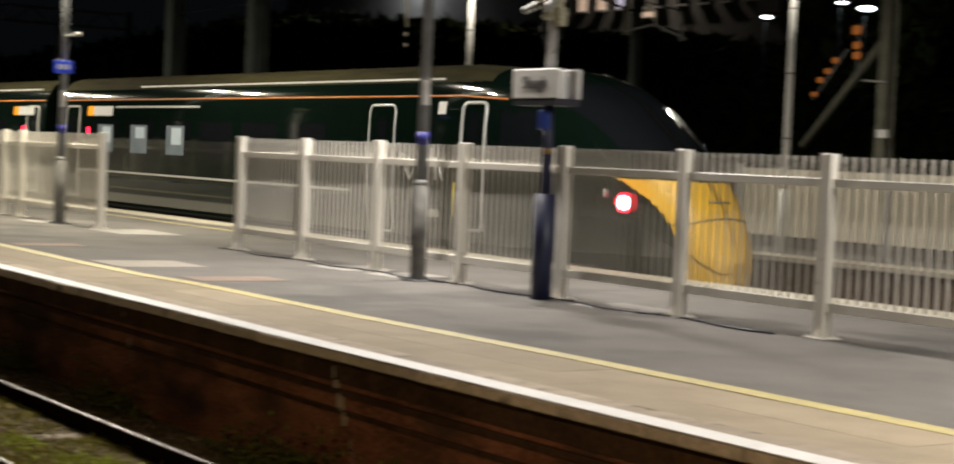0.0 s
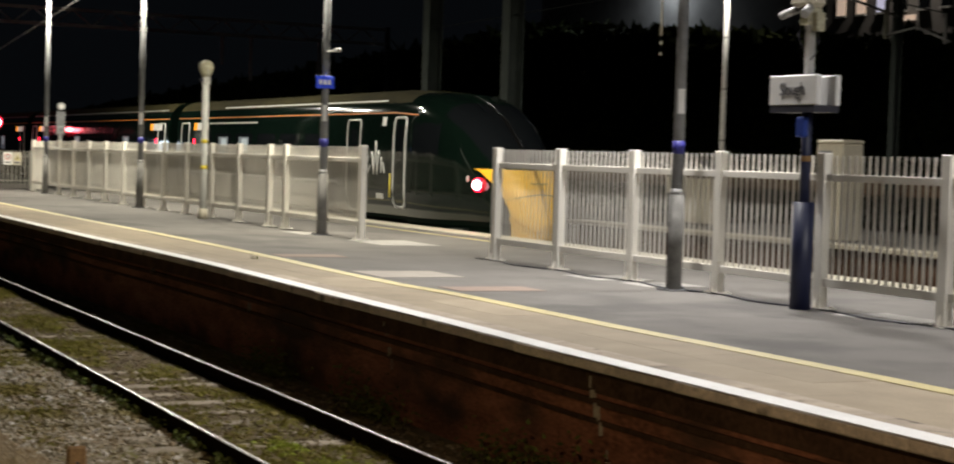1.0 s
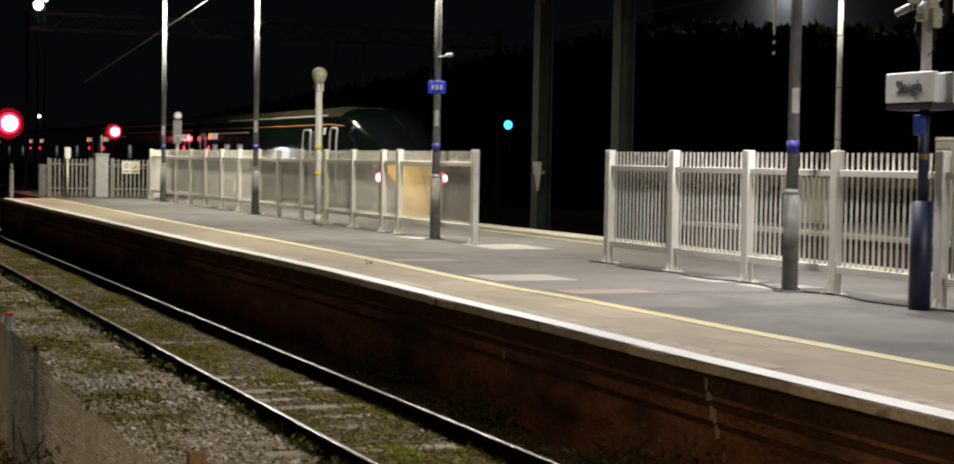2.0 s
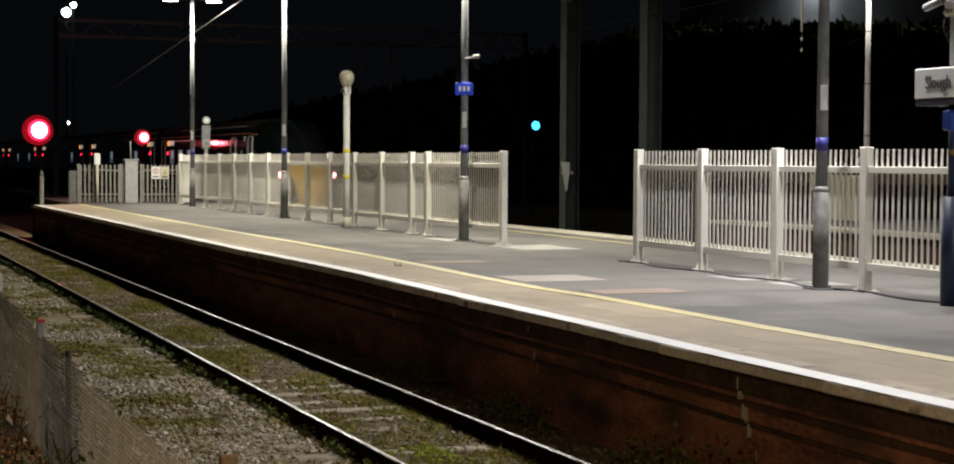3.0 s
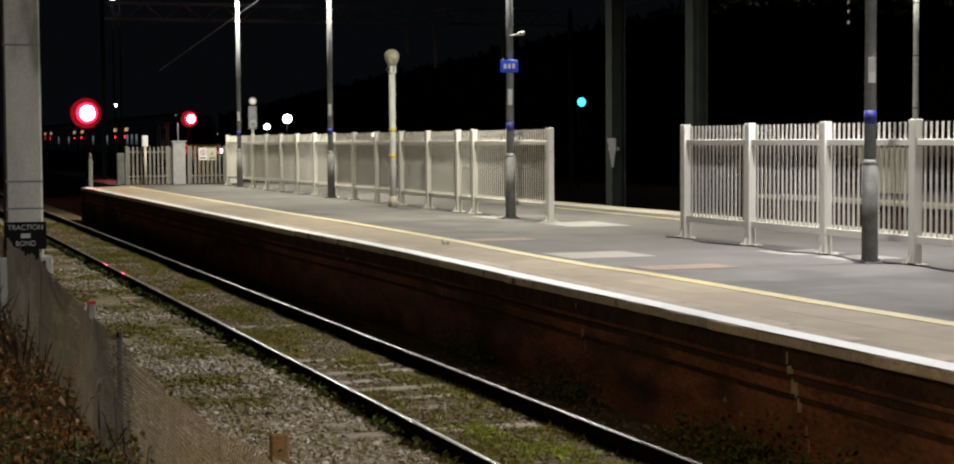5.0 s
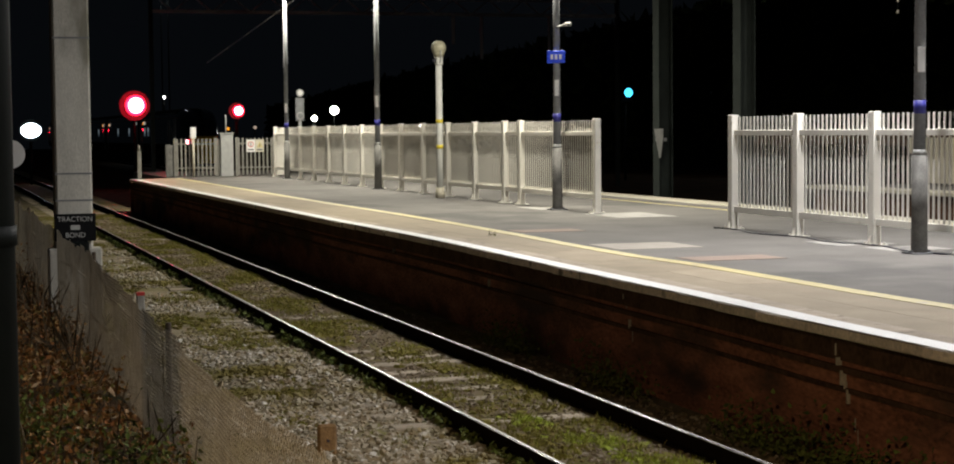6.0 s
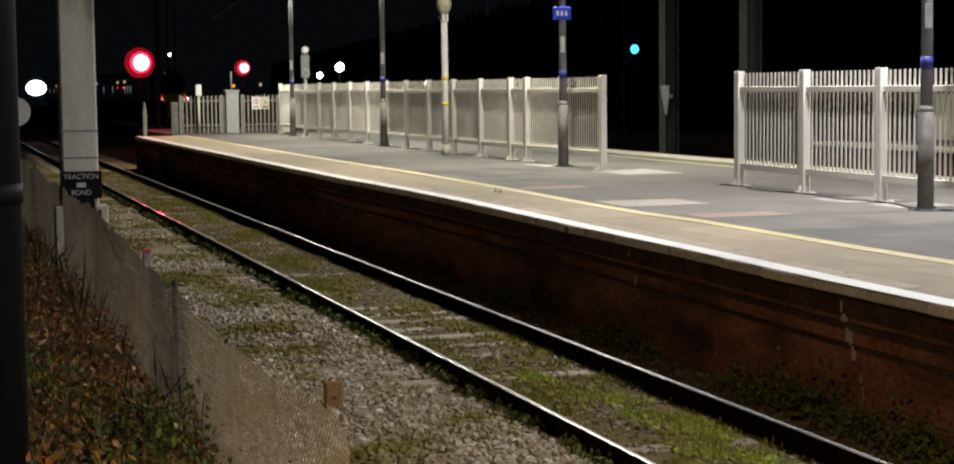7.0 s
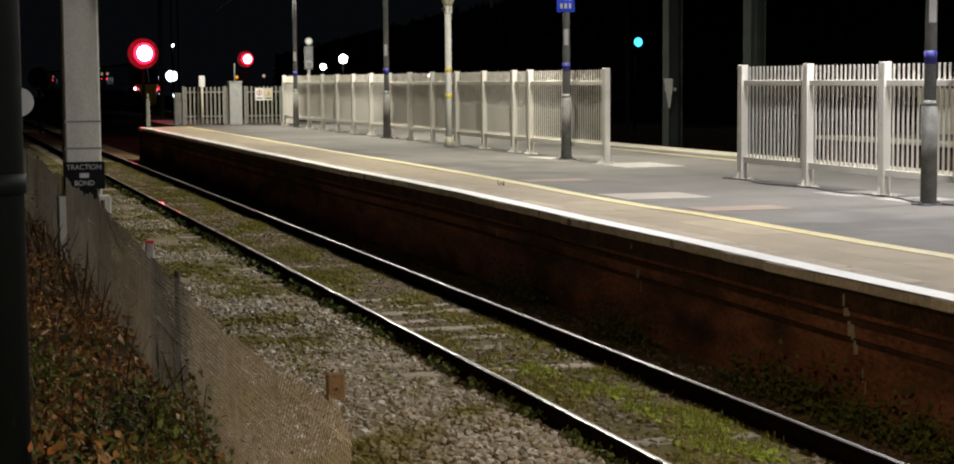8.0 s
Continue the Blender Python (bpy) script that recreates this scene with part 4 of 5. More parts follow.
t = thing("dark_column", "near-black column close to the path", "column", (-9.0, 0.21, -0.4))
part("shaft", tubed((0, 0, 0), (0, 0, 8), 0.23, n=20), NEAR_BLACK, t)
part("clamp", tubed((0, 0, 2.45), (0, 0, 2.55), 0.24, n=20), NEAR_BLACK, t)
t = thing("round_sign", "round white track sign on a thin post", "sign", (-30.0, 1.42, -0.4))
part("disc", tubed((0, 0, 2.68), (0.02, 0, 2.68), 0.24, n=28), SIGN_WHITE, t)
part("post", tubed((-0.04, 0, 0), (-0.04, 0, 2.9), 0.035), GALV, t)
t = thing("marker_post", "low concrete marker post with a red top", "post", (-22.2, 2.6, -0.22))
part("shaft", boxed(-0.05, -0.05, 0, 0.05, 0.05, 0.78, bevel=0.01), CONCRETE, t)
part("cap", boxed(-0.05, -0.05, 0.78, 0.05, 0.05, 0.82), RED_PAINT, t, "red painted top")
t = thing("rusty_stub", "short rusty plate standing in the ballast", "stub post", (-14.6, 3.28, -0.22))
part("plate", boxed(-0.03, -0.085, 0, 0.03, 0.085, 0.3, bevel=0.02), RUST, t)
part("bolt", tubed((0.03, 0, 0.16), (0.05, 0, 0.16), 0.012), DARK, t)

# chain-link fence
FENCE_Y = 1.93
t = thing("chain_link_fence", "sagging weathered chain-link fence beside the ballast", "fence", (0, FENCE_Y, -0.2))
verts, faces = [], []
PITCH = 0.034
MESH_TOP = [(-40, 1.36), (-21, 1.36), (-17, 1.2), (-14.8, 1.17), (-12.9, 1.07), (-11, 1.1), (-9.9, 1.08), (-8.8, 1.16), (-8.3, 1.06)]


def wire(p, q, r):
    """One straight length of round wire, three-sided."""
    i = len(verts)
    d = (q - p).normalized()
    u = Vector((0, 1, 0))
    v = d.cross(u)
    for e in (p, q):
        for k in range(3):
            a = k * 2.094 - 1.57
            verts.append(tuple(e + u * (r * math.sin(a)) + v * (r * math.cos(a))))
    for k in range(3):
        faces.append((i + k, i + (k + 1) % 3, i + 3 + (k + 1) % 3, i + 3 + k))


def sag(x, z):
    return 0.02 * math.sin(x * 1.3) * z + 0.006 * math.sin(x * 3.7 + z * 4) * min(1, z * 3)


for k in range(int(31.7 / PITCH)):
    x = -40 + k * PITCH
    top = np.interp(x, *zip(*MESH_TOP)) + 0.02 * math.sin(x * 1.1) + 0.02 * math.sin(x * 4.3)
    for j in range(int(top / PITCH)):
        za, zb = j * PITCH, (j + 1) * PITCH
        a, b = (x, x + PITCH) if (j + k) % 2 else (x + PITCH, x)
        wire(Vector((a, sag(a, za), za)), Vector((b, sag(b, zb), zb)), 0.0032)
me = bpy.data.meshes.new("wire_mesh")
me.from_pydata(verts, [], faces)
me.materials.append(MESH_WIRE)
tagged(part("wire_mesh", me, None, t), kind="stuff")
for x, h in ((-38.2, 1.4), (-34.6, 1.4), (-21.4, 1.38), (-14.8, 1.2)):
    part("post", tubed((x, 0.03, 0), (x + 0.02, 0.03, h), 0.026, n=10), POST_DARK, t, "dark weathered post")
for z in (0.1, 0.62, 1.0):
    part("strain_wire", tubed((-40, 0.01, z), (-8.3, 0.01, z), 0.004, n=6), MESH_WIRE, t)

# ---- ground cover ----
rng = np.random.default_rng(7)


def bank_height(x, y):
    return -0.3 + 0.35 / (1 + math.exp((y - 1.85) * 4)) + 0.12 * noise.noise((x * 0.8, y * 0.8, 0)) * (1 if y < 1.6 else 0.4) + 0.03 * noise.noise((x * 3, y * 3, 5))


def bank():
    nx, ny = 120, 40
    bm = B()
    g = []
    for i in range(nx + 1):
        for j in range(ny + 1):
            x, y = -45 + i * 0.45, -6 + j * (9.0 / ny)
            g.append(bm.verts.new((x, y, bank_height(x, y))))
    for i in range(nx):
        for j in range(ny):
            a = i * (ny + 1) + j
            bm.faces.new((g[a], g[a + ny + 1], g[a + ny + 2], g[a + 1])).smooth = True
    return bm


solid("ground_bank", bank(), SOIL, "rough bank of dark soil and leaf litter", "bank", kind="structure")


def scatter(name, label, category, material, shape_v, shape_f, places, sizes, flat=1.0, squash=None, upright=False):
    """Many small pieces in one mesh."""
    shape_v, shape_f = np.array(shape_v, float), np.array(shape_f)
    n, m = len(places), len(shape_v)
    q = rng.normal(size=(n, 4))
    if upright:
        a = rng.uniform(0, 2 * np.pi, n)
        q = np.stack([np.cos(a / 2), rng.normal(0, 0.18, n), rng.normal(0, 0.18, n), np.sin(a / 2)], 1)
    q /= np.linalg.norm(q, axis=1)[:, None]
    w, x, y, z = q.T
    rot = np.stack([1 - 2 * (y * y + z * z), 2 * (x * y - z * w), 2 * (x * z + y * w), 2 * (x * y + z * w), 1 - 2 * (x * x + z * z), 2 * (y * z - x * w), 2 * (x * z - y * w), 2 * (y * z + x * w), 1 - 2 * (x * x + y * y)], 1).reshape(n, 3, 3)
    v = shape_v[None] * sizes[:, None, None]
    if not upright:
        v = v * rng.uniform(0.65, 1.25, (n, m, 1))
    v = np.einsum("nij,nmj->nmi", rot, v)
    v[..., 2] *= flat
    v += places[:, None, :]
    f = (shape_f[None] + (np.arange(n) * m)[:, None, None]).reshape(-1, shape_f.shape[1])
    me = bpy.data.meshes.new(name)
    me.from_pydata(v.reshape(-1, 3).tolist(), [], f.tolist())
    me.materials.append(material)
    return tagged(new(name, me), label, category, kind="stuff")


OCTA_V = [(1, 0, 0), (-1, 0, 0), (0, 1, 0), (0, -1, 0), (0, 0, 1), (0, 0, -1), (0.62, 0.62, 0.6), (-0.6, -0.62, 0.62)]
OCTA_F = [(0, 6, 4), (0, 2, 6), (2, 4, 6), (1, 7, 4), (1, 3, 7), (3, 4, 7), (2, 1, 4), (3, 0, 4), (2, 0, 5), (1, 2, 5), (3, 1, 5), (0, 3, 5)]


def spread(n, x0, x1, y0, y1, z):
    """Places between x0 and x1, denser towards x1, where the line passes nearest."""
    u = rng.random(n) ** 0.75
    x = x0 + (x1 - x0) * u
    return np.stack([x, rng.uniform(y0, y1, n), np.full(n, z)], 1)


pl = spread(40000, -45, -8, 2.15, 4.62, -0.165)
pl[:, 2] += 0.03 * np.sin(pl[:, 0] * 0.9) * np.sin(pl[:, 1] * 2) + rng.uniform(-0.02, 0.02, len(pl))
pl = pl[np.array([noise.noise((a * 0.5, b * 0.9, 41)) * 0.9 + rng.random() > np.interp(a, (-24, -15), (0.72, 0.0)) for a, b, _ in pl])]
scatter("ballast_stones", "loose grey and brown ballast stones beside the rail", "ballast", STONES_GREY, OCTA_V, OCTA_F, pl, rng.uniform(0.014, 0.036, len(pl)) * rng.uniform(0.8, 1.6, len(pl)), 0.75)
pl = spread(9000, -60, -8, 4.78, 6.12, -0.16)
scatter("ballast_stones", "mossy ballast stones between the rails", "ballast", STONES, OCTA_V, OCTA_F, pl, rng.uniform(0.015, 0.04, len(pl)), 0.7)
pl = spread(5000, -60, -8, 6.25, 7.1, -0.18)
scatter("ballast_stones", "dark ballast stones along the platform foot", "ballast", STONES, OCTA_V, OCTA_F, pl, rng.uniform(0.015, 0.04, len(pl)), 0.7)
BLADE_V = [(-0.05, 0, 0), (0.05, 0, 0), (0.03, 0.08, 0.6), (0.0, 0.25, 1.0)]
BLADE_F = [(0, 1, 2, 3)]

LEAF_V = [(0, -1, 0), (0.5, -0.2, 0.1), (0, 1, 0.0), (-0.5, -0.2, 0.1)]
LEAF_F = [(0, 1, 2, 3)]


def tufts(n, per, x0, x1, y0, y1, z, spread_):
    c = np.stack([rng.uniform(x0, x1, n), rng.uniform(y0, y1, n)], 1)
    keep = np.array([noise.noise((a * 0.6, b * 1.4, 3)) + 0.4 * noise.noise((a * 3, b * 4, 8)) > 0.08 for a, b in c])
    c = c[keep]
    p = np.repeat(c, per, 0) + rng.normal(0, spread_, (len(c) * per, 2))
    p[:, 1] = np.clip(p[:, 1], y0, y1)
    return np.concatenate([p, np.full((len(p), 1), z)], 1)


pl = tufts(4200, 16, -60, -10, 4.8, 6.08, -0.165, 0.09)
scatter("grass_tufts", "mossy olive grass between the rails", "grass", GRASS, BLADE_V, BLADE_F, pl, rng.uniform(0.03, 0.09, len(pl)), upright=True)
c = np.array([(-14.3, 5.5), (-14.0, 5.75), (-13.2, 5.6), (-12.9, 5.85), (-12.4, 5.75), (-11.7, 5.5), (-11.4, 5.75), (-15.4, 5.4)])
pl = c[rng.integers(0, len(c), 2400)] + rng.normal(0, 1, (2400, 2)) * (0.17, 0.09)
pl = np.concatenate([np.stack([pl[:, 0], np.clip(pl[:, 1], 4.85, 6.1)], 1), np.full((2400, 1), -0.165)], 1)
scatter("grass_tufts", "bright green grass growing over the sleepers", "grass", GRASS_BRIGHT, BLADE_V, BLADE_F, pl, rng.uniform(0.03, 0.085, len(pl)), upright=True)
pl = tufts(2600, 3, -45, -9.5, 4.82, 6.06, -0.165, 0.07)
scatter("moss_clumps", "lumpy olive moss cushions between the rails", "moss", MOSS_LUMP, OCTA_V, OCTA_F, pl, rng.uniform(0.025, 0.075, len(pl)), 0.6)
pl = c[rng.integers(0, len(c), 240)] + rng.normal(0, 1, (240, 2)) * (0.25, 0.1)
pl = np.concatenate([np.stack([pl[:, 0], np.clip(pl[:, 1], 4.85, 6.08)], 1), np.full((240, 1), -0.16)], 1)
scatter("moss_clumps", "bright green moss cushions over the sleepers", "moss", MOSS_BRIGHT, OCTA_V, OCTA_F, pl, rng.uniform(0.02, 0.065, 240), 0.6)
pl = tufts(2200, 3, -55, -16, 2.4, 4.45, -0.18, 0.1)
scatter("moss_clumps", "brown-green moss over the ballast shoulder", "moss", MOSS_LUMP, OCTA_V, OCTA_F, pl, rng.uniform(0.03, 0.085, len(pl)), 0.5)
n = 9500
pl = np.stack([-60 + 52 * rng.random(n) ** 0.75, 4.59 + rng.normal(0, 0.035, n), -0.17 + 0.1 * rng.random(n) ** 2], 1)
pl = pl[np.array([noise.noise((a * 1.3, 0, 31)) > -0.1 for a, _, _ in pl])]
scatter("weeds", "small dark weeds along the foot of the near rail", "weeds", SHRUB, LEAF_V, LEAF_F, pl, rng.uniform(0.014, 0.045, len(pl)))
pl = tufts(3200, 12, -60, -17.5, 2.3, 4.5, -0.17, 0.1)
scatter("grass_tufts", "olive and tan grass over the ballast shoulder", "grass", GRASS, BLADE_V, BLADE_F, pl, rng.uniform(0.03, 0.08, len(pl)), upright=True)
pl = tufts(1300, 12, -60, -9, 2.2, 4.4, -0.19, 0.1)
scatter("grass_tufts", "sparse dry grass on the ballast shoulder", "grass", GRASS, BLADE_V, BLADE_F, pl, rng.uniform(0.03, 0.09, len(pl)), upright=True)
n = 48000
pl = np.stack([-34 + 29 * rng.random(n) ** 0.8, rng.uniform(-2.5, 1.95, n), np.zeros(n)], 1)
hh = np.array([0.9 * max(0, noise.noise((a * 0.7, b * 0.9, 9)) + 0.15) for a, b, _ in pl])
pl[:, 2] = np.array([bank_height(a, b) for a, b, _ in pl]) + 0.03 * rng.random(n) + hh * rng.random(n)
scatter("undergrowth", "tangle of brown autumn leaves and brambles behind the mesh fence", "undergrowth", LEAVES, LEAF_V, LEAF_F, pl, rng.uniform(0.016, 0.048, n))
n = 9000
c = np.array([(-9.3, 1.55), (-8.2, 1.0), (-10.6, 0.9), (-12.5, 1.5), (-7.4, 1.6), (-14.5, 0.6), (-9.0, 0.4)])
k = rng.integers(0, len(c), n)
pl = np.concatenate([c[k] + rng.normal(0, 0.3, (n, 2)), np.abs(rng.normal(0.0, 0.22, (n, 1)))], 1)
pl[:, 2] += np.array([bank_height(a, b) for a, b, _ in pl])
scatter("undergrowth", "low dark green weeds behind the mesh fence", "undergrowth", SHRUB, LEAF_V, LEAF_F, pl, rng.uniform(0.015, 0.04, n))
n = 4000
c = np.array([(-17.0, 6.9), (-13.2, 6.8), (-12.2, 6.85), (-10.8, 6.8), (-20.5, 6.95), (-9.6, 6.8)])
k = rng.integers(0, len(c), n)
pl = np.concatenate([c[k] + rng.normal(0, 1, (n, 2)) * (0.5, 0.09), np.abs(rng.normal(0.0, 0.16, (n, 1))) - 0.13], 1)
pl[:, 1] = np.minimum(pl[:, 1], 7.08)
scatter("weeds", "dark green weeds along the foot of the platform wall", "weeds", SHRUB, LEAF_V, LEAF_F, pl, rng.uniform(0.015, 0.04, n))

n = 52000
x = np.where(np.arange(n) < 32000, rng.uniform(-125, -44, n), rng.uniform(-330, -125, n))
top = 2.6 + 0.889 * (9.3 + np.clip(-76 - x / 0.889, 0, 64) * 0.0725 - np.maximum(0, -125 - x) * 0.035) + np.array([0.7 * noise.noise((a * 0.25, 0, 17)) + 0.35 * noise.noise((a * 0.9, 0, 19)) for a in x]) - 1.6 + np.where(x > -66, 2.8, 0)
pl = np.stack([x, rng.uniform(63.2, 66.5, n), -0.6 + (top + 0.6) * rng.random(n) ** 0.8], 1)
scatter("tree_belt", "belt of dark bushy trees behind the station at night", "trees", TREE_DARK, LEAF_V, LEAF_F, pl, rng.uniform(0.35, 1.0, n) * np.where(x < -125, 1.6, 1.0))

pl = np.array([(-25.41, 8.38, DECK)]) + rng.normal(0, 1, (14, 3)) * (0.03, 0.02, 0)
scatter("weeds", "tiny dark weed in a paving joint", "weeds", SHRUB, BLADE_V, BLADE_F, pl, rng.uniform(0.03, 0.1, 14), upright=True)

STEM_V = [(-0.004, 0, 0), (0.004, 0, 0), (0.003, 0.05, 0.6), (0.0, 0.14, 1.0)]
n = 420
pl = np.stack([rng.uniform(-22, -11.5, n), rng.uniform(0.5, 1.98, n), np.zeros(n)], 1)
pl = pl[np.array([noise.noise((a * 0.8, b * 1.2, 21)) > -0.12 for a, b, _ in pl])]
pl[:, 2] = np.array([bank_height(a, b) for a, b, _ in pl]) - 0.03
scatter("dead_stems", "tall dry stems and grass along the mesh fence", "undergrowth", STRAW, STEM_V, BLADE_F, pl, rng.uniform(0.2, 0.6, len(pl)), upright=True)
n = 160
pl = np.stack([rng.uniform(-30, -20, n), rng.uniform(1.0, 1.95, n), np.zeros(n)], 1)
pl[:, 2] = np.array([bank_height(a, b) for a, b, _ in pl]) - 0.03
scatter("dead_stems", "dry stems standing round the mast foot", "undergrowth", STRAW, STEM_V, BLADE_F, pl, rng.uniform(0.4, 0.9, len(pl)), upright=True)
n = 260
pl = np.stack([rng.uniform(-22, -10, n), rng.uniform(-1.0, 1.8, n), np.zeros(n)], 1)
pl[:, 2] = np.array([bank_height(a, b) for a, b, _ in pl]) + rng.uniform(0.05, 0.3, n)
scatter("fallen_leaves", "large pale dry leaves caught in the undergrowth", "leaves", DRY_LEAF, LEAF_V, LEAF_F, pl, rng.uniform(0.025, 0.06, n))

# ---- platform surface patches, stains ----
for x0, x1, y0, y1, m, lab in ((-26.6, -25.9, 9.0, 10.1, PATCH_RED, "reddish repair slab"), (-22.8, -21.6, 8.9, 10.15, PATCH_PALE, "pale repair slab"), (-20.0, -19.3, 9.0, 10.2, PATCH_RED, "reddish repair slab"),
                               (-31.2, -29.4, 12.1, 13.3, PATCH_GREY, "pale concrete pad"), (-20.6, -19.8, 12.0, 12.9, PATCH_GREY, "pale concrete pad"), (-22.0, -21.0, 11.85, 12.8, PATCH_GREY, "pale concrete pad"), (-34.5, -33.0, 11.9, 12.5, PATCH_GREY, "pale concrete pad"), (-16.0, -14.9, 12.1, 12.9, PATCH_GREY, "pale concrete pad")):
    solid("repair_slab", boxed(x0, y0, DECK + 0.001, x1, y1, DECK + 0.005), m, lab + " let into the asphalt", "slab", kind="structure")
for x, zs in ((-12.62, (0.83, 0.72, 0.62, 0.53, 0.47, 0.25, 0.16)), (-17.37, (0.82, 0.74, 0.56, 0.44)), (-22.5, (0.58,)), (-10.9, (0.1,)), (-27.4, (0.7,))):
    for k, z in enumerate(zs):
        w, h, dx = random.uniform(0.005, 0.013), random.uniform(0.05, 0.13), random.uniform(-0.02, 0.02) + (0.83 - z) * 0.5
        y = NEAR + (0.11 if z > 0.74 else 0.085 if z > 0.6 and z - h < 0.66 else 0.105 if z > 0.44 and z - h < 0.48 else 0.133)
        part("lime_streak", boxed(x + dx - w, y + bow(x), z - h, x + dx + w, NEAR + 0.1385 + bow(x), z, bevel=0.003), STAIN_WHITE, wall, "pale lime streak")


# ---- train ----
# own space: x = 0 at the tail's tip, the train stretches towards -x; y = 0 its middle, z = 0 its rails
TRACK_Y, TRACK_Z = 18.0, 0.1
HALF = 1.38
TOP = [(0, 1.1), (0.1, 1.3), (0.2, 1.5), (0.43, 1.9), (0.81, 2.32), (1.66, 2.95), (2.47, 3.5), (3.45, 3.88), (4.31, 4.08), (6.5, 4.22), (30, 4.22)]
LOW = [(0, 0.8), (0.1, 0.62), (0.4, 0.52), (3.4, 0.52), (5.2, 0.92), (30, 0.92)]


def lerp_table(table, u):
    for (a, p), (b, q) in zip(table, table[1:]):
        if u <= b:
            return p + (q - p) * (u - a) / (b - a)
    return table[-1][1]


def half_width(u):
    if u < 1.78:
        return max(0.02, (u / 1.78) ** 0.38)
    return 1.0 + 0.38 * math.sin(min(1, (u - 1.78) / 3.4) * math.pi / 2)


def side_y(u, z):
    """Half width of the body u metres behind the tip at height z."""
    top, low, w = lerp_table(TOP, u), lerp_table(LOW, u), half_width(u)
    mid = low + 0.46 * (top - low)
    power = 4.2 if u > 4 else 2.4 + 1.8 * u / 4
    if z <= mid:
        return w * (1 - 0.13 * max(0, (1.75 - z)) ** 1.6)
    return w * max(0, 1 - ((z - mid) / (top - mid)) ** power) ** (1 / power)


def ring(u, flat):
    uu = 10.0 if flat else u
    top, low = lerp_table(TOP, uu), lerp_table(LOW, uu)
    out = [(-side_y(uu, low) * k / 3, low) for k in range(0, 3)]
    n = 88
    for i in range(n + 1):
        f = i / n
        z = low + (top - low) * (1 - (1 - f) ** 1.7)
        out.append((-side_y(uu, z), z))
    out.append((0, top))
    return out


def shell(stations, flat, sort):
    """The body's skin, dealt out to parts by sort(u, y, z)."""
    bms, rows = {}, []
    for u in stations:
        r = ring(u, flat)
        rows.append([(-u, y, z) for y, z in r] + [(-u, -y, z) for y, z in reversed(r[1:-1])])
    made = {}
    for a in range(len(rows) - 1):
        m = len(rows[a])
        for i in range(m):
            quad = ((a, i), (a, (i + 1) % m), (a + 1, (i + 1) % m), (a + 1, i))
            c = sum((Vector(rows[p][q]) for p, q in quad), Vector()) / 4
            key = sort(-c.x, c.y, c.z)
            bm = bms.setdefault(key, B())
            vs = []
            for p, q in quad:
                if (key, p, q) not in made:
                    made[key, p, q] = bm.verts.new(rows[p][q])
                vs.append(made[key, p, q])
            bm.faces.new(vs[::-1]).smooth = True
    for e in (0, len(rows) - 1):
        bm = bms.get("nose_panel", bms["body"]) if e == 0 else bms["body"]
        m = len(rows[e])
        vs = [bm.verts.new(p) for p in rows[e]]
        bm.faces.new(vs if e == 0 else vs[::-1])
    return bms


def yellow_edge(z):
    return lerp_table([(0, 0.58), (0.6, 0.59), (1.0, 0.62), (1.5, 0.7), (1.9, 0.8), (2.1, 0.88), (2.35, 1.02)], z)


def sort_tail(u, y, z):
    if z > 3.86 and u > 5.2:
        return "roof"
    if u < 2.2 and 0.45 < z < 2.3 and abs(y) < yellow_edge(z):
        return "nose_panel"
    if 0.85 < u < 3.3 and z > 2.36 and abs(y) < 0.86 * half_width(u):
        return "windscreen"
    return "body"


def sort_mid(u, y, z):
    return "roof" if z > 3.86 else "body"


SKIN = {"body": (TRAIN_GREEN, ""), "roof": (ROOF_GREY, "dusty grey-brown roof"), "nose_panel": (NOSE_YELLOW, "bright yellow nose panel"), "windscreen": (GLASS_DARK, "black wraparound windscreen")}


def on_side(u0, u1, z0, z1, depth=0.012, proud=0.004, flat=False, steps=4, edge=-1):
    """A thin panel that follows the body side."""
    bm = B()
    us = [u0 + (u1 - u0) * i / 2 for i in range(3)]
    zs = [z0 + (z1 - z0) * i / steps for i in range(steps + 1)]
    outer = [[bm.verts.new((-u, edge * (side_y(10.0 if flat else u, z) + proud), z)) for z in zs] for u in us]
    inner = [[bm.verts.new((-u, edge * (side_y(10.0 if flat else u, z) - depth), z)) for z in zs] for u in us]
    for g, rev in ((outer, False), (inner, True)):
        for i in range(2):
            for j in range(steps):
                q = (g[i][j], g[i][j + 1], g[i + 1][j + 1], g[i + 1][j])
                bm.faces.new(q[::-1] if rev else q)
    for i in range(2):
        for j in (0, steps):
            bm.faces.new((outer[i][j], outer[i + 1][j], inner[i + 1][j], inner[i][j]))
    for j in range(steps):
        for i in (0, 2):
            bm.faces.new((outer[i][j], outer[i][j + 1], inner[i][j + 1], inner[i][j]))
    bmesh.ops.recalc_face_normals(bm, faces=bm.faces)
    return bm


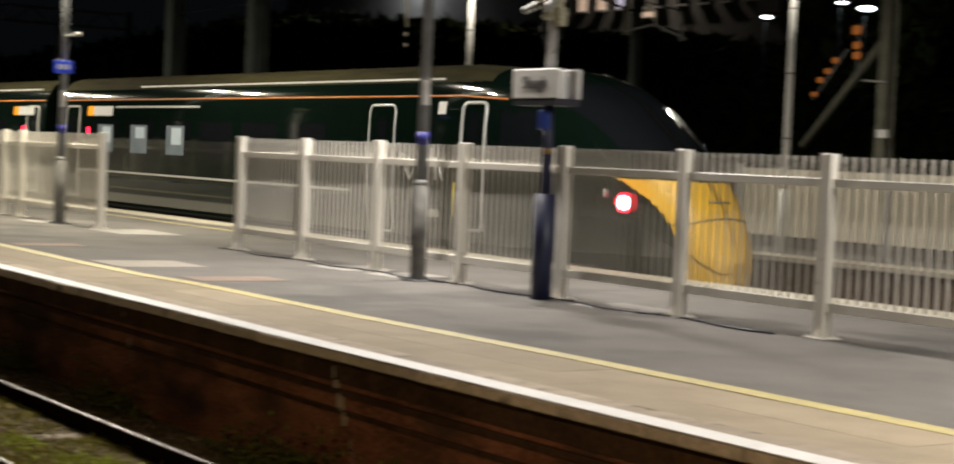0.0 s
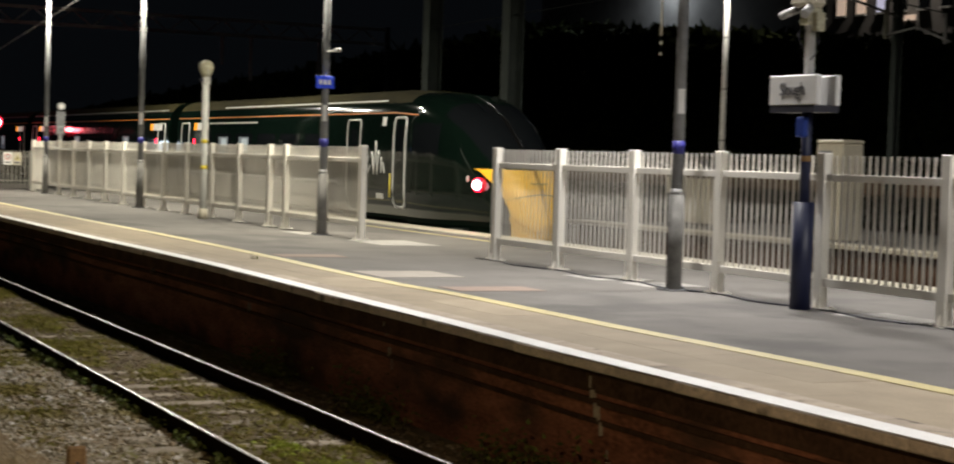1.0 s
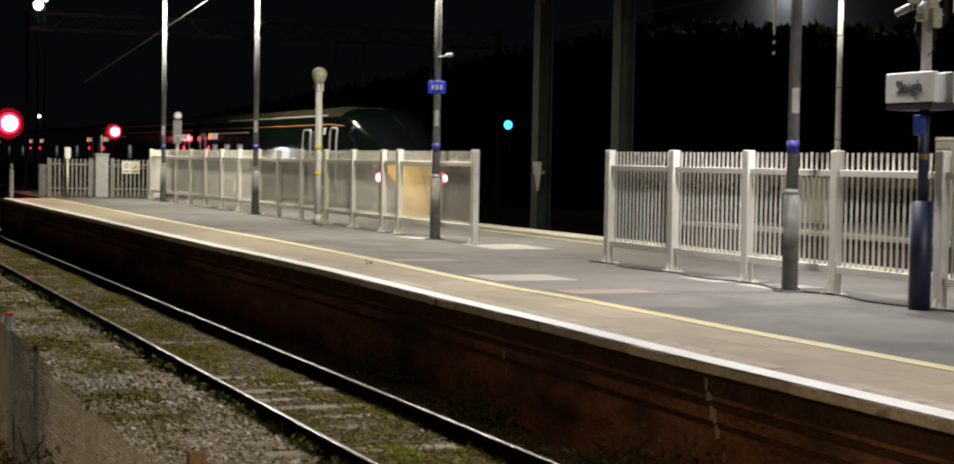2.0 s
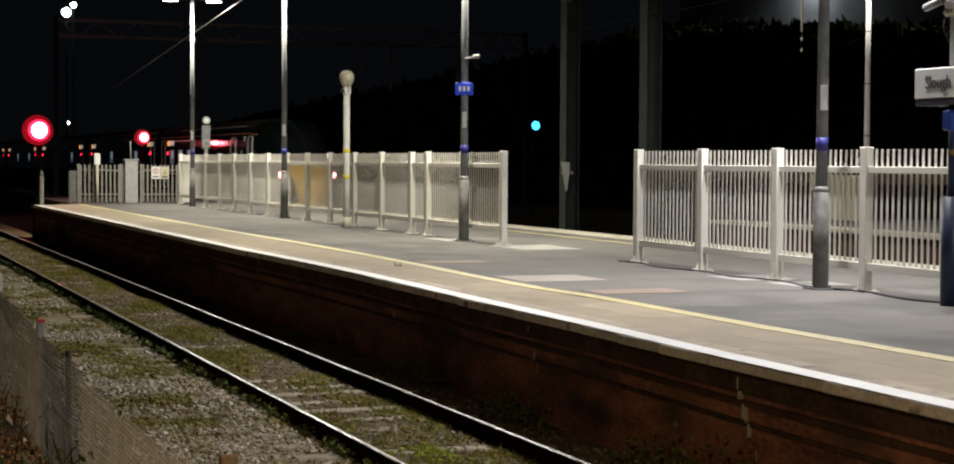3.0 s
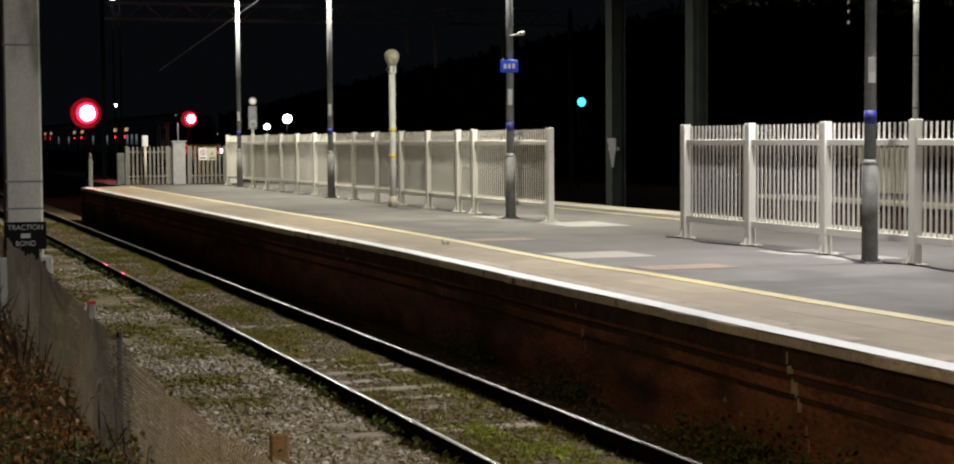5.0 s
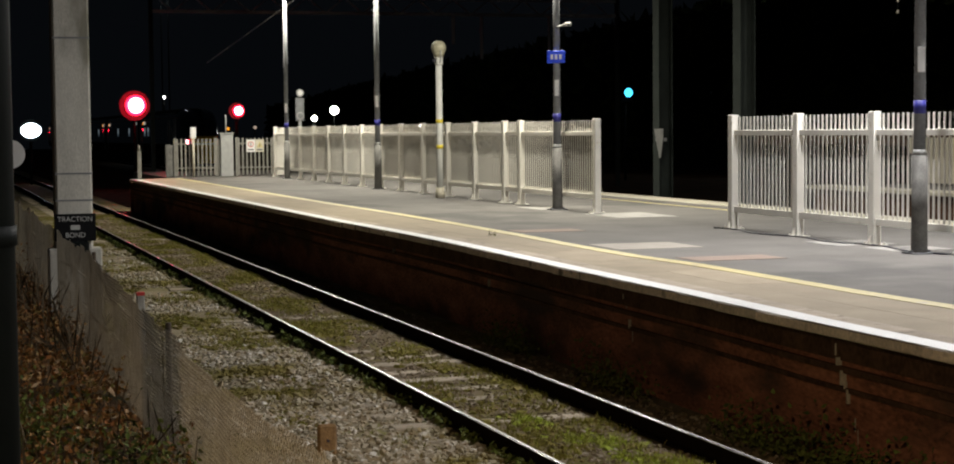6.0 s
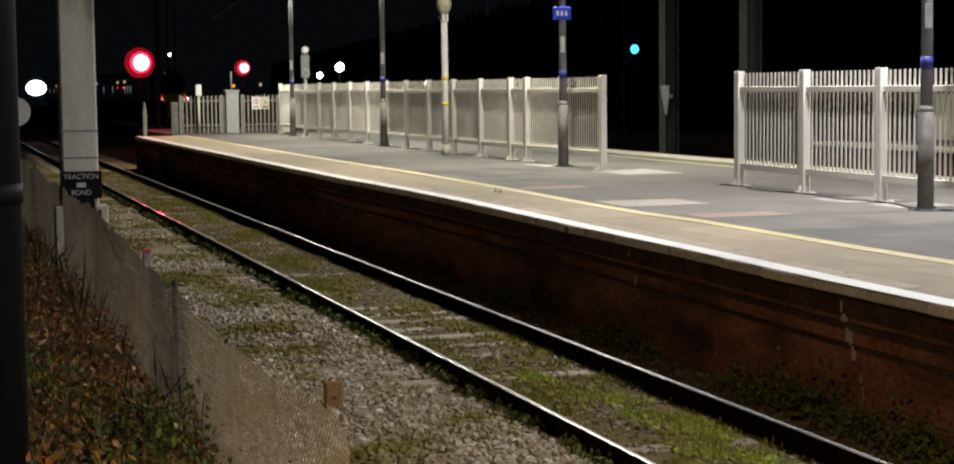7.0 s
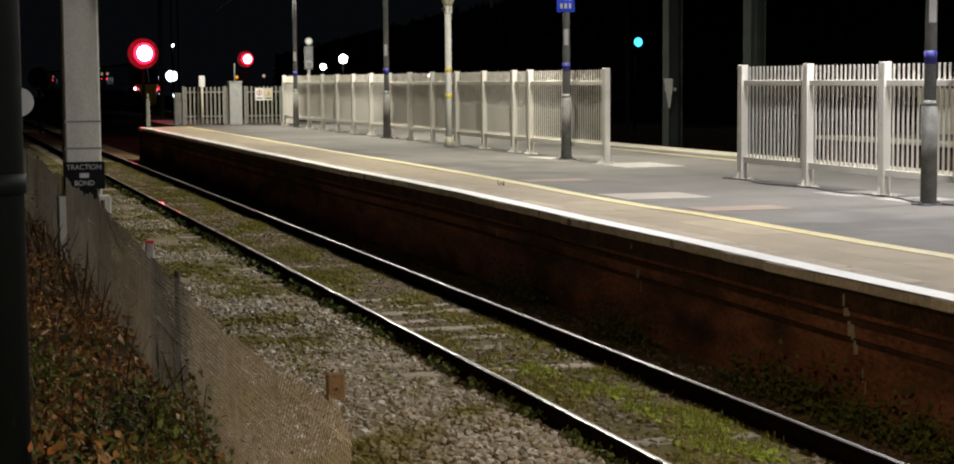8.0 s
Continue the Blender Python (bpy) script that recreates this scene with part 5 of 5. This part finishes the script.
def outline(u0, u1, z0, z1, r, flat, gap=0.0):
    """A raised rounded door outline on the body side."""
    bm = B()
    k = 0.12
    pts = [(u0, z0 + gap), (u0, z1 - k), (u0 + k * 0.3, z1 - k * 0.3), (u0 + k, z1), (u1 - k, z1), (u1 - k * 0.3, z1 - k * 0.3), (u1, z1 - k), (u1, z0 + k), (u1 - k, z0)]
    if not gap:
        pts += [(u0 + k, z0), (u0, z0 + k)]
    fine = []
    for (a, b), (c, d) in zip(pts, pts[1:]):
        n = max(1, int(abs(d - b) / 0.3))
        fine += [(a + (c - a) * i / n, b + (d - b) * i / n) for i in range(n)]
    fine.append(pts[-1])
    v = [Vector((-u, -(side_y(10.0 if flat else u, z) + 0.004), z)) for u, z in fine]
    return sweep(bm, v, r)


def bogie(t, x):
    b = part("bogie", boxed(x - 1.7, -1.1, 0.35, x + 1.7, 1.1, 0.9, bevel=0.05), TRAIN_BLACK, t, "black bogie frame")
    for dx in (-1.3, 1.3):
        bm = B()
        for s in (-1, 1):
            tube(bm, (x + dx, s * 0.72 - 0.06, 0.46), (x + dx, s * 0.72 + 0.06, 0.46), 0.46, n=20)
        tube(bm, (x + dx, -0.7, 0.46), (x + dx, 0.7, 0.46), 0.08, n=8)
        part("wheelset", bm, RAIL_SIDE, b)


def passenger_door(t, u, flat):
    d = part("door", on_side(u, u + 0.9, 1.12, 3.42, flat=flat, proud=0.006, steps=8), TRAIN_GREEN, t, "dark green sliding door")
    part("door_outline", outline(u, u + 0.92, 1.1, 3.44, 0.026, flat), SILVER, d, "white outline of the door")
    part("door_window", on_side(u + 0.28, u + 0.64, 2.1, 3.2, flat=flat, proud=0.012, steps=6), GLASS_DARK, d)


def carriage(tail):
    t = thing("train_carriage", "dark green intercity tail carriage with yellow nose and red lamps" if tail else "dark green intercity train carriage with tinted windows", "train", group="train carriages")
    if tail:
        st = [0.004, 0.02, 0.05] + [0.1 + 0.03 * i for i in range(82)] + [2.6 + 0.15 * i for i in range(20)] + [5.7, 6.2, 6.6, 8, 12, 16, 20, 25.4]
    else:
        st = [0.5, 0.6, 8, 16, 25.3, 25.4]
    for key, bm in shell(st, not tail, sort_tail if tail else sort_mid).items():
        part(key, bm, SKIN[key][0], t, SKIN[key][1])
    f = not tail
    for u in (3.9 if tail else 4.2, 21.4):
        bogie(t, -u)
    part("underframe", boxed(-19.0, -1.1, 0.2, -6.4, 1.1, 0.919, bevel=0.03), TRAIN_BLACK, t, "black equipment cases under the floor")
    part("door_track", on_side(16.6, 21.5, 3.4, 3.44, flat=f, proud=0.02, steps=1), SILVER, t, "pale sliding door track")
    part("gangway", boxed(-26.1, -0.6, 0.8, -25.4, 0.6, 3.6), TRAIN_BLACK, t, "dark corridor gangway")
    start = 9.6 if tail else 3.4
    if tail:
        path = [4.5, 4.75, 5.0, 5.4, 5.8, 6.2, 6.6, 8.0, 25.3]
        high = [3.47 + 0.13 * min(1, max(0, (u - 3.0) / 2.8)) for u in path]
        v = [Vector((-u, -(side_y(u, z) + 0.004), z)) for u, z in zip(path, high)]
    else:
        v = [Vector((-u, -(side_y(10.0, 3.6) + 0.004), 3.6)) for u in (0.6, 25.3)]
    part("cantrail_stripe", sweep(B(), v, 0.018), ORANGE_LINE, t, "thin orange cantrail line")
    part("gutter", on_side(6.6 if tail else 1.2, 20.3 if tail else 25.0, 3.9, 3.93, flat=f, proud=0.03, steps=1), SILVER, t, "pale roof gutter line")
    part("waist_line", on_side(start, 25.2, 1.79, 1.83, flat=f, proud=0.004, steps=1), SILVER, t, "thin silver waist line")
    part("step_board", on_side(start, 25.0, 0.94, 0.99, flat=f, proud=0.02, steps=1), TRAIN_BLACK, t)
    u = 10.6 if tail else 3.7
    i = 0
    while u < 22.3:
        w = part("window", on_side(u, u + 1.65, 2.2, 3.08, flat=f, proud=0.003), GLASS_DARK, t, "tinted side window")
        if (tail and 16.0 < u < 22.2) or (not tail and i % 4 == 1):
            part("lit_blind", on_side(u + 0.35, u + 1.35, 2.3, 2.98, flat=f, proud=0.007), LIT_WINDOW, w, "window showing the pale lit interior")
            part("interior_light", on_side(u + 0.5, u + 1.05, 2.66 - 0.12 * (i % 2), 2.93, flat=f, proud=0.011, steps=1), LIT_SPOT, w, "bright lit seat back or table")
        u += 2.13
        i += 1
    passenger_door(t, 8.0 if tail else 1.0, f)
    passenger_door(t, 23.9, f)
    for u in ((22.6,) if tail else (2.3, 22.6)):
        d = part("destination_display", on_side(u - 0.9, u + 0.35, 3.2, 3.44, flat=f, proud=0.01), DISPLAY, t, "lit side destination display")
        part("amber_text", on_side(u + 0.36, u + 0.75, 3.2, 3.44, flat=f, proud=0.012, steps=2), AMBER, d, "glowing amber matrix")
    for u in ((23.2,) if tail else (2.1, 23.2)):
        part("door_indicator", on_side(u, u + 0.12, 2.75, 2.9, flat=f, proud=0.02, steps=1), RED_GLOW, t, "red door indicator lamp")
    if tail:
        d = part("cab_door", on_side(5.05, 5.7, 1.3, 3.44, proud=0.005, steps=8), TRAIN_GREEN, t)
        part("door_outline", outline(5.02, 5.74, 1.28, 3.48, 0.032, False), SILVER, d, "white outline of the cab door")
        part("door_window", on_side(5.2, 5.55, 2.35, 3.3, proud=0.012, steps=6), GLASS_DARK, d)
        part("handrail", tubed((-5.88, -(HALF + 0.03), 1.5), (-5.88, -(HALF + 0.03), 2.1), 0.02), YELLOW_BAND, t, "short yellow grab rail")
        part("notice", on_side(6.3, 6.55, 3.28, 3.5, proud=0.008), SIGN_WHITE, t, "small white notice")
        part("notice", on_side(6.4, 6.85, 1.45, 1.58, proud=0.008), SILVER, t)
        part("cab_side_window", on_side(3.35, 4.6, 2.55, 3.35, proud=0.006, steps=6), GLASS_DARK, t, "dark cab side window")
        part("cab_step", boxed(-5.8, -1.5, 0.5, -4.9, -1.2, 0.56, bevel=0.01), SILVER, t, "pale cab step")
        # plain slanted strokes in place of the operator's mark
        for ua, za, ub, zb, r in ((7.42, 2.5, 7.55, 2.28, 0.03), (7.55, 2.28, 7.4, 2.1, 0.03), (7.4, 2.1, 7.25, 2.28, 0.03), (7.14, 2.62, 7.02, 2.05, 0.028), (7.02, 2.05, 6.9, 2.9, 0.024), (6.9, 2.9, 6.8, 2.05, 0.024), (6.8, 2.05, 6.68, 2.66, 0.028), (6.52, 2.5, 6.52, 2.1, 0.03), (6.42, 2.36, 6.3, 2.1, 0.03)):
            v = [Vector((-(ua + (ub - ua) * k / 3), -(side_y(ua + (ub - ua) * k / 3, za + (zb - za) * k / 3) + 0.003), za + (zb - za) * k / 3)) for k in range(4)]
            part("mark", sweep(B(), v, r), SILVER, t, "pale slanted stroke")
        for k in range(5):
            v = []
            for y in (-0.2 + 0.085 * k, -0.145 + 0.085 * k):
                lo, hi = 0.0, 3.0
                for _ in range(24):
                    m = (lo + hi) / 2
                    lo, hi = (lo, m) if side_y(m, 2.0) > abs(y) else (m, hi)
                v.append(Vector((-hi + 0.004, y, 2.0)))
            part("lettering_bar", sweep(B(), v, 0.022), DULL_SIGN, t, "small grey unreadable mark")
        for s in (-1, 1):
            lamp_ = part("tail_lamp_unit", sphere(B(), (-1.58, s * 0.88, 1.93), 0.26, (0.7, 0.7, 0.66)), LAMP_RED, t, "red lens of the lamp cluster")
            # Red sphere and pale core take the size of the lamp's glare.
            part("tail_lamp", sphere(B(), (-1.62, s * 1.0, 1.93), 0.18, (0.9, 0.7, 0.9)), RED_GLOW, lamp_, "red tail lamp enlarged to its glare")
            part("glare_core", sphere(B(), (-1.56, s * 1.06, 1.93), 0.13, (0.9, 0.8, 0.9), u=12, v=8), RED_GLARE, lamp_)
            part("marker_lamp", sphere(B(), (-2.02, s * 1.08, 2.06), 0.06, (0.8, 0.5, 1.3), u=8, v=6), SILVER, lamp_)
        bm = B()
        v = []
        for i in range(13):
            y = -0.72 + 1.44 * i / 12
            z = 1.62 + 0.14 * (1 - (y / 0.72) ** 2)
            lo, hi = 0.0, 3.0
            for _ in range(24):
                m = (lo + hi) / 2
                if side_y(m, z) > abs(y):
                    hi = m
                else:
                    lo = m
            v.append(Vector((-hi + 0.006, y, z)))
        part("nose_seam", sweep(bm, v, 0.012), DARK, t, "dark seam of the coupler hatch")
    return t


tail_car = carriage(True)
mid_car = carriage(False)
CARS = [tail_car, mid_car] + [copy_thing(mid_car, pose(0, 0, 0)) for _ in range(3)]

# ---- coping stones and paving slabs along the near edge ----
def coping_stone():
    """A slab with a rounded front nose; the nose is the second material."""
    bm = B()
    prof = [(0.5, -0.088), (0.012, -0.088), (0.0, -0.076)] + [(0.018 - 0.018 * math.cos(a), -0.018 + 0.018 * math.sin(a)) for a in (0, 0.5, 1.05, 1.571)] + [(0.5, 0)]
    ends = [[bm.verts.new((x, NEAR + y, DECK + z)) for y, z in prof] for x in (0.004, 0.906)]
    n = len(prof)
    for k in range(n):
        f = bm.faces.new((ends[0][k], ends[0][(k + 1) % n], ends[1][(k + 1) % n], ends[1][k]))
        f.material_index = 1 if 1 <= k <= 3 else 0
    bm.faces.new(ends[0][::-1]), bm.faces.new(ends[1])
    bmesh.ops.recalc_face_normals(bm, faces=bm.faces)
    return bm


stone = mesh_of("coping_stone", coping_stone(), [COPING, NOSING])
slab = mesh_of("paving_slab", boxed(0.001, NEAR + 0.502, DECK - 0.05, 1.819, 8.03, DECK), PAVER)
outer_slab = mesh_of("paving_slab", boxed(0.001, 8.033, DECK - 0.05, 1.819, 8.698, DECK), PAVER)
for i in range(int((X1 - X0) / 0.91)):
    part("coping_stone", stone, None, deck).location = (X0 + i * 0.91, bow(X0 + i * 0.91 + 0.455) + random.uniform(-0.009, 0.009), 0.003)
    if i % 2 == 0:
        part("paving_slab", slab, None, deck).location = (X0 + i * 0.91, 0, 0)
        part("paving_slab", outer_slab, None, deck).location = (X0 + i * 0.91 - 0.6, 0, random.uniform(-0.002, 0.001))


def motions():
    for n, car in enumerate(CARS):
        rows = []
        for i in range(17):
            t = i * 0.5
            x = -19.6 - 1.0625 * (13.35 * t + 0.26 * t * t) - 26.0 * n
            rows.append((t, pose(x, TRACK_Y, TRACK_Z)))
        walk(car, rows)
    walk(headlamp, [(t, pose(-100.0, 5.87, 2.84, 0, 0, a)) for t, a in ((0, 0), (7.6, 0), (7.7, 80), (7.8, 160), (8.0, 170))])


motions()
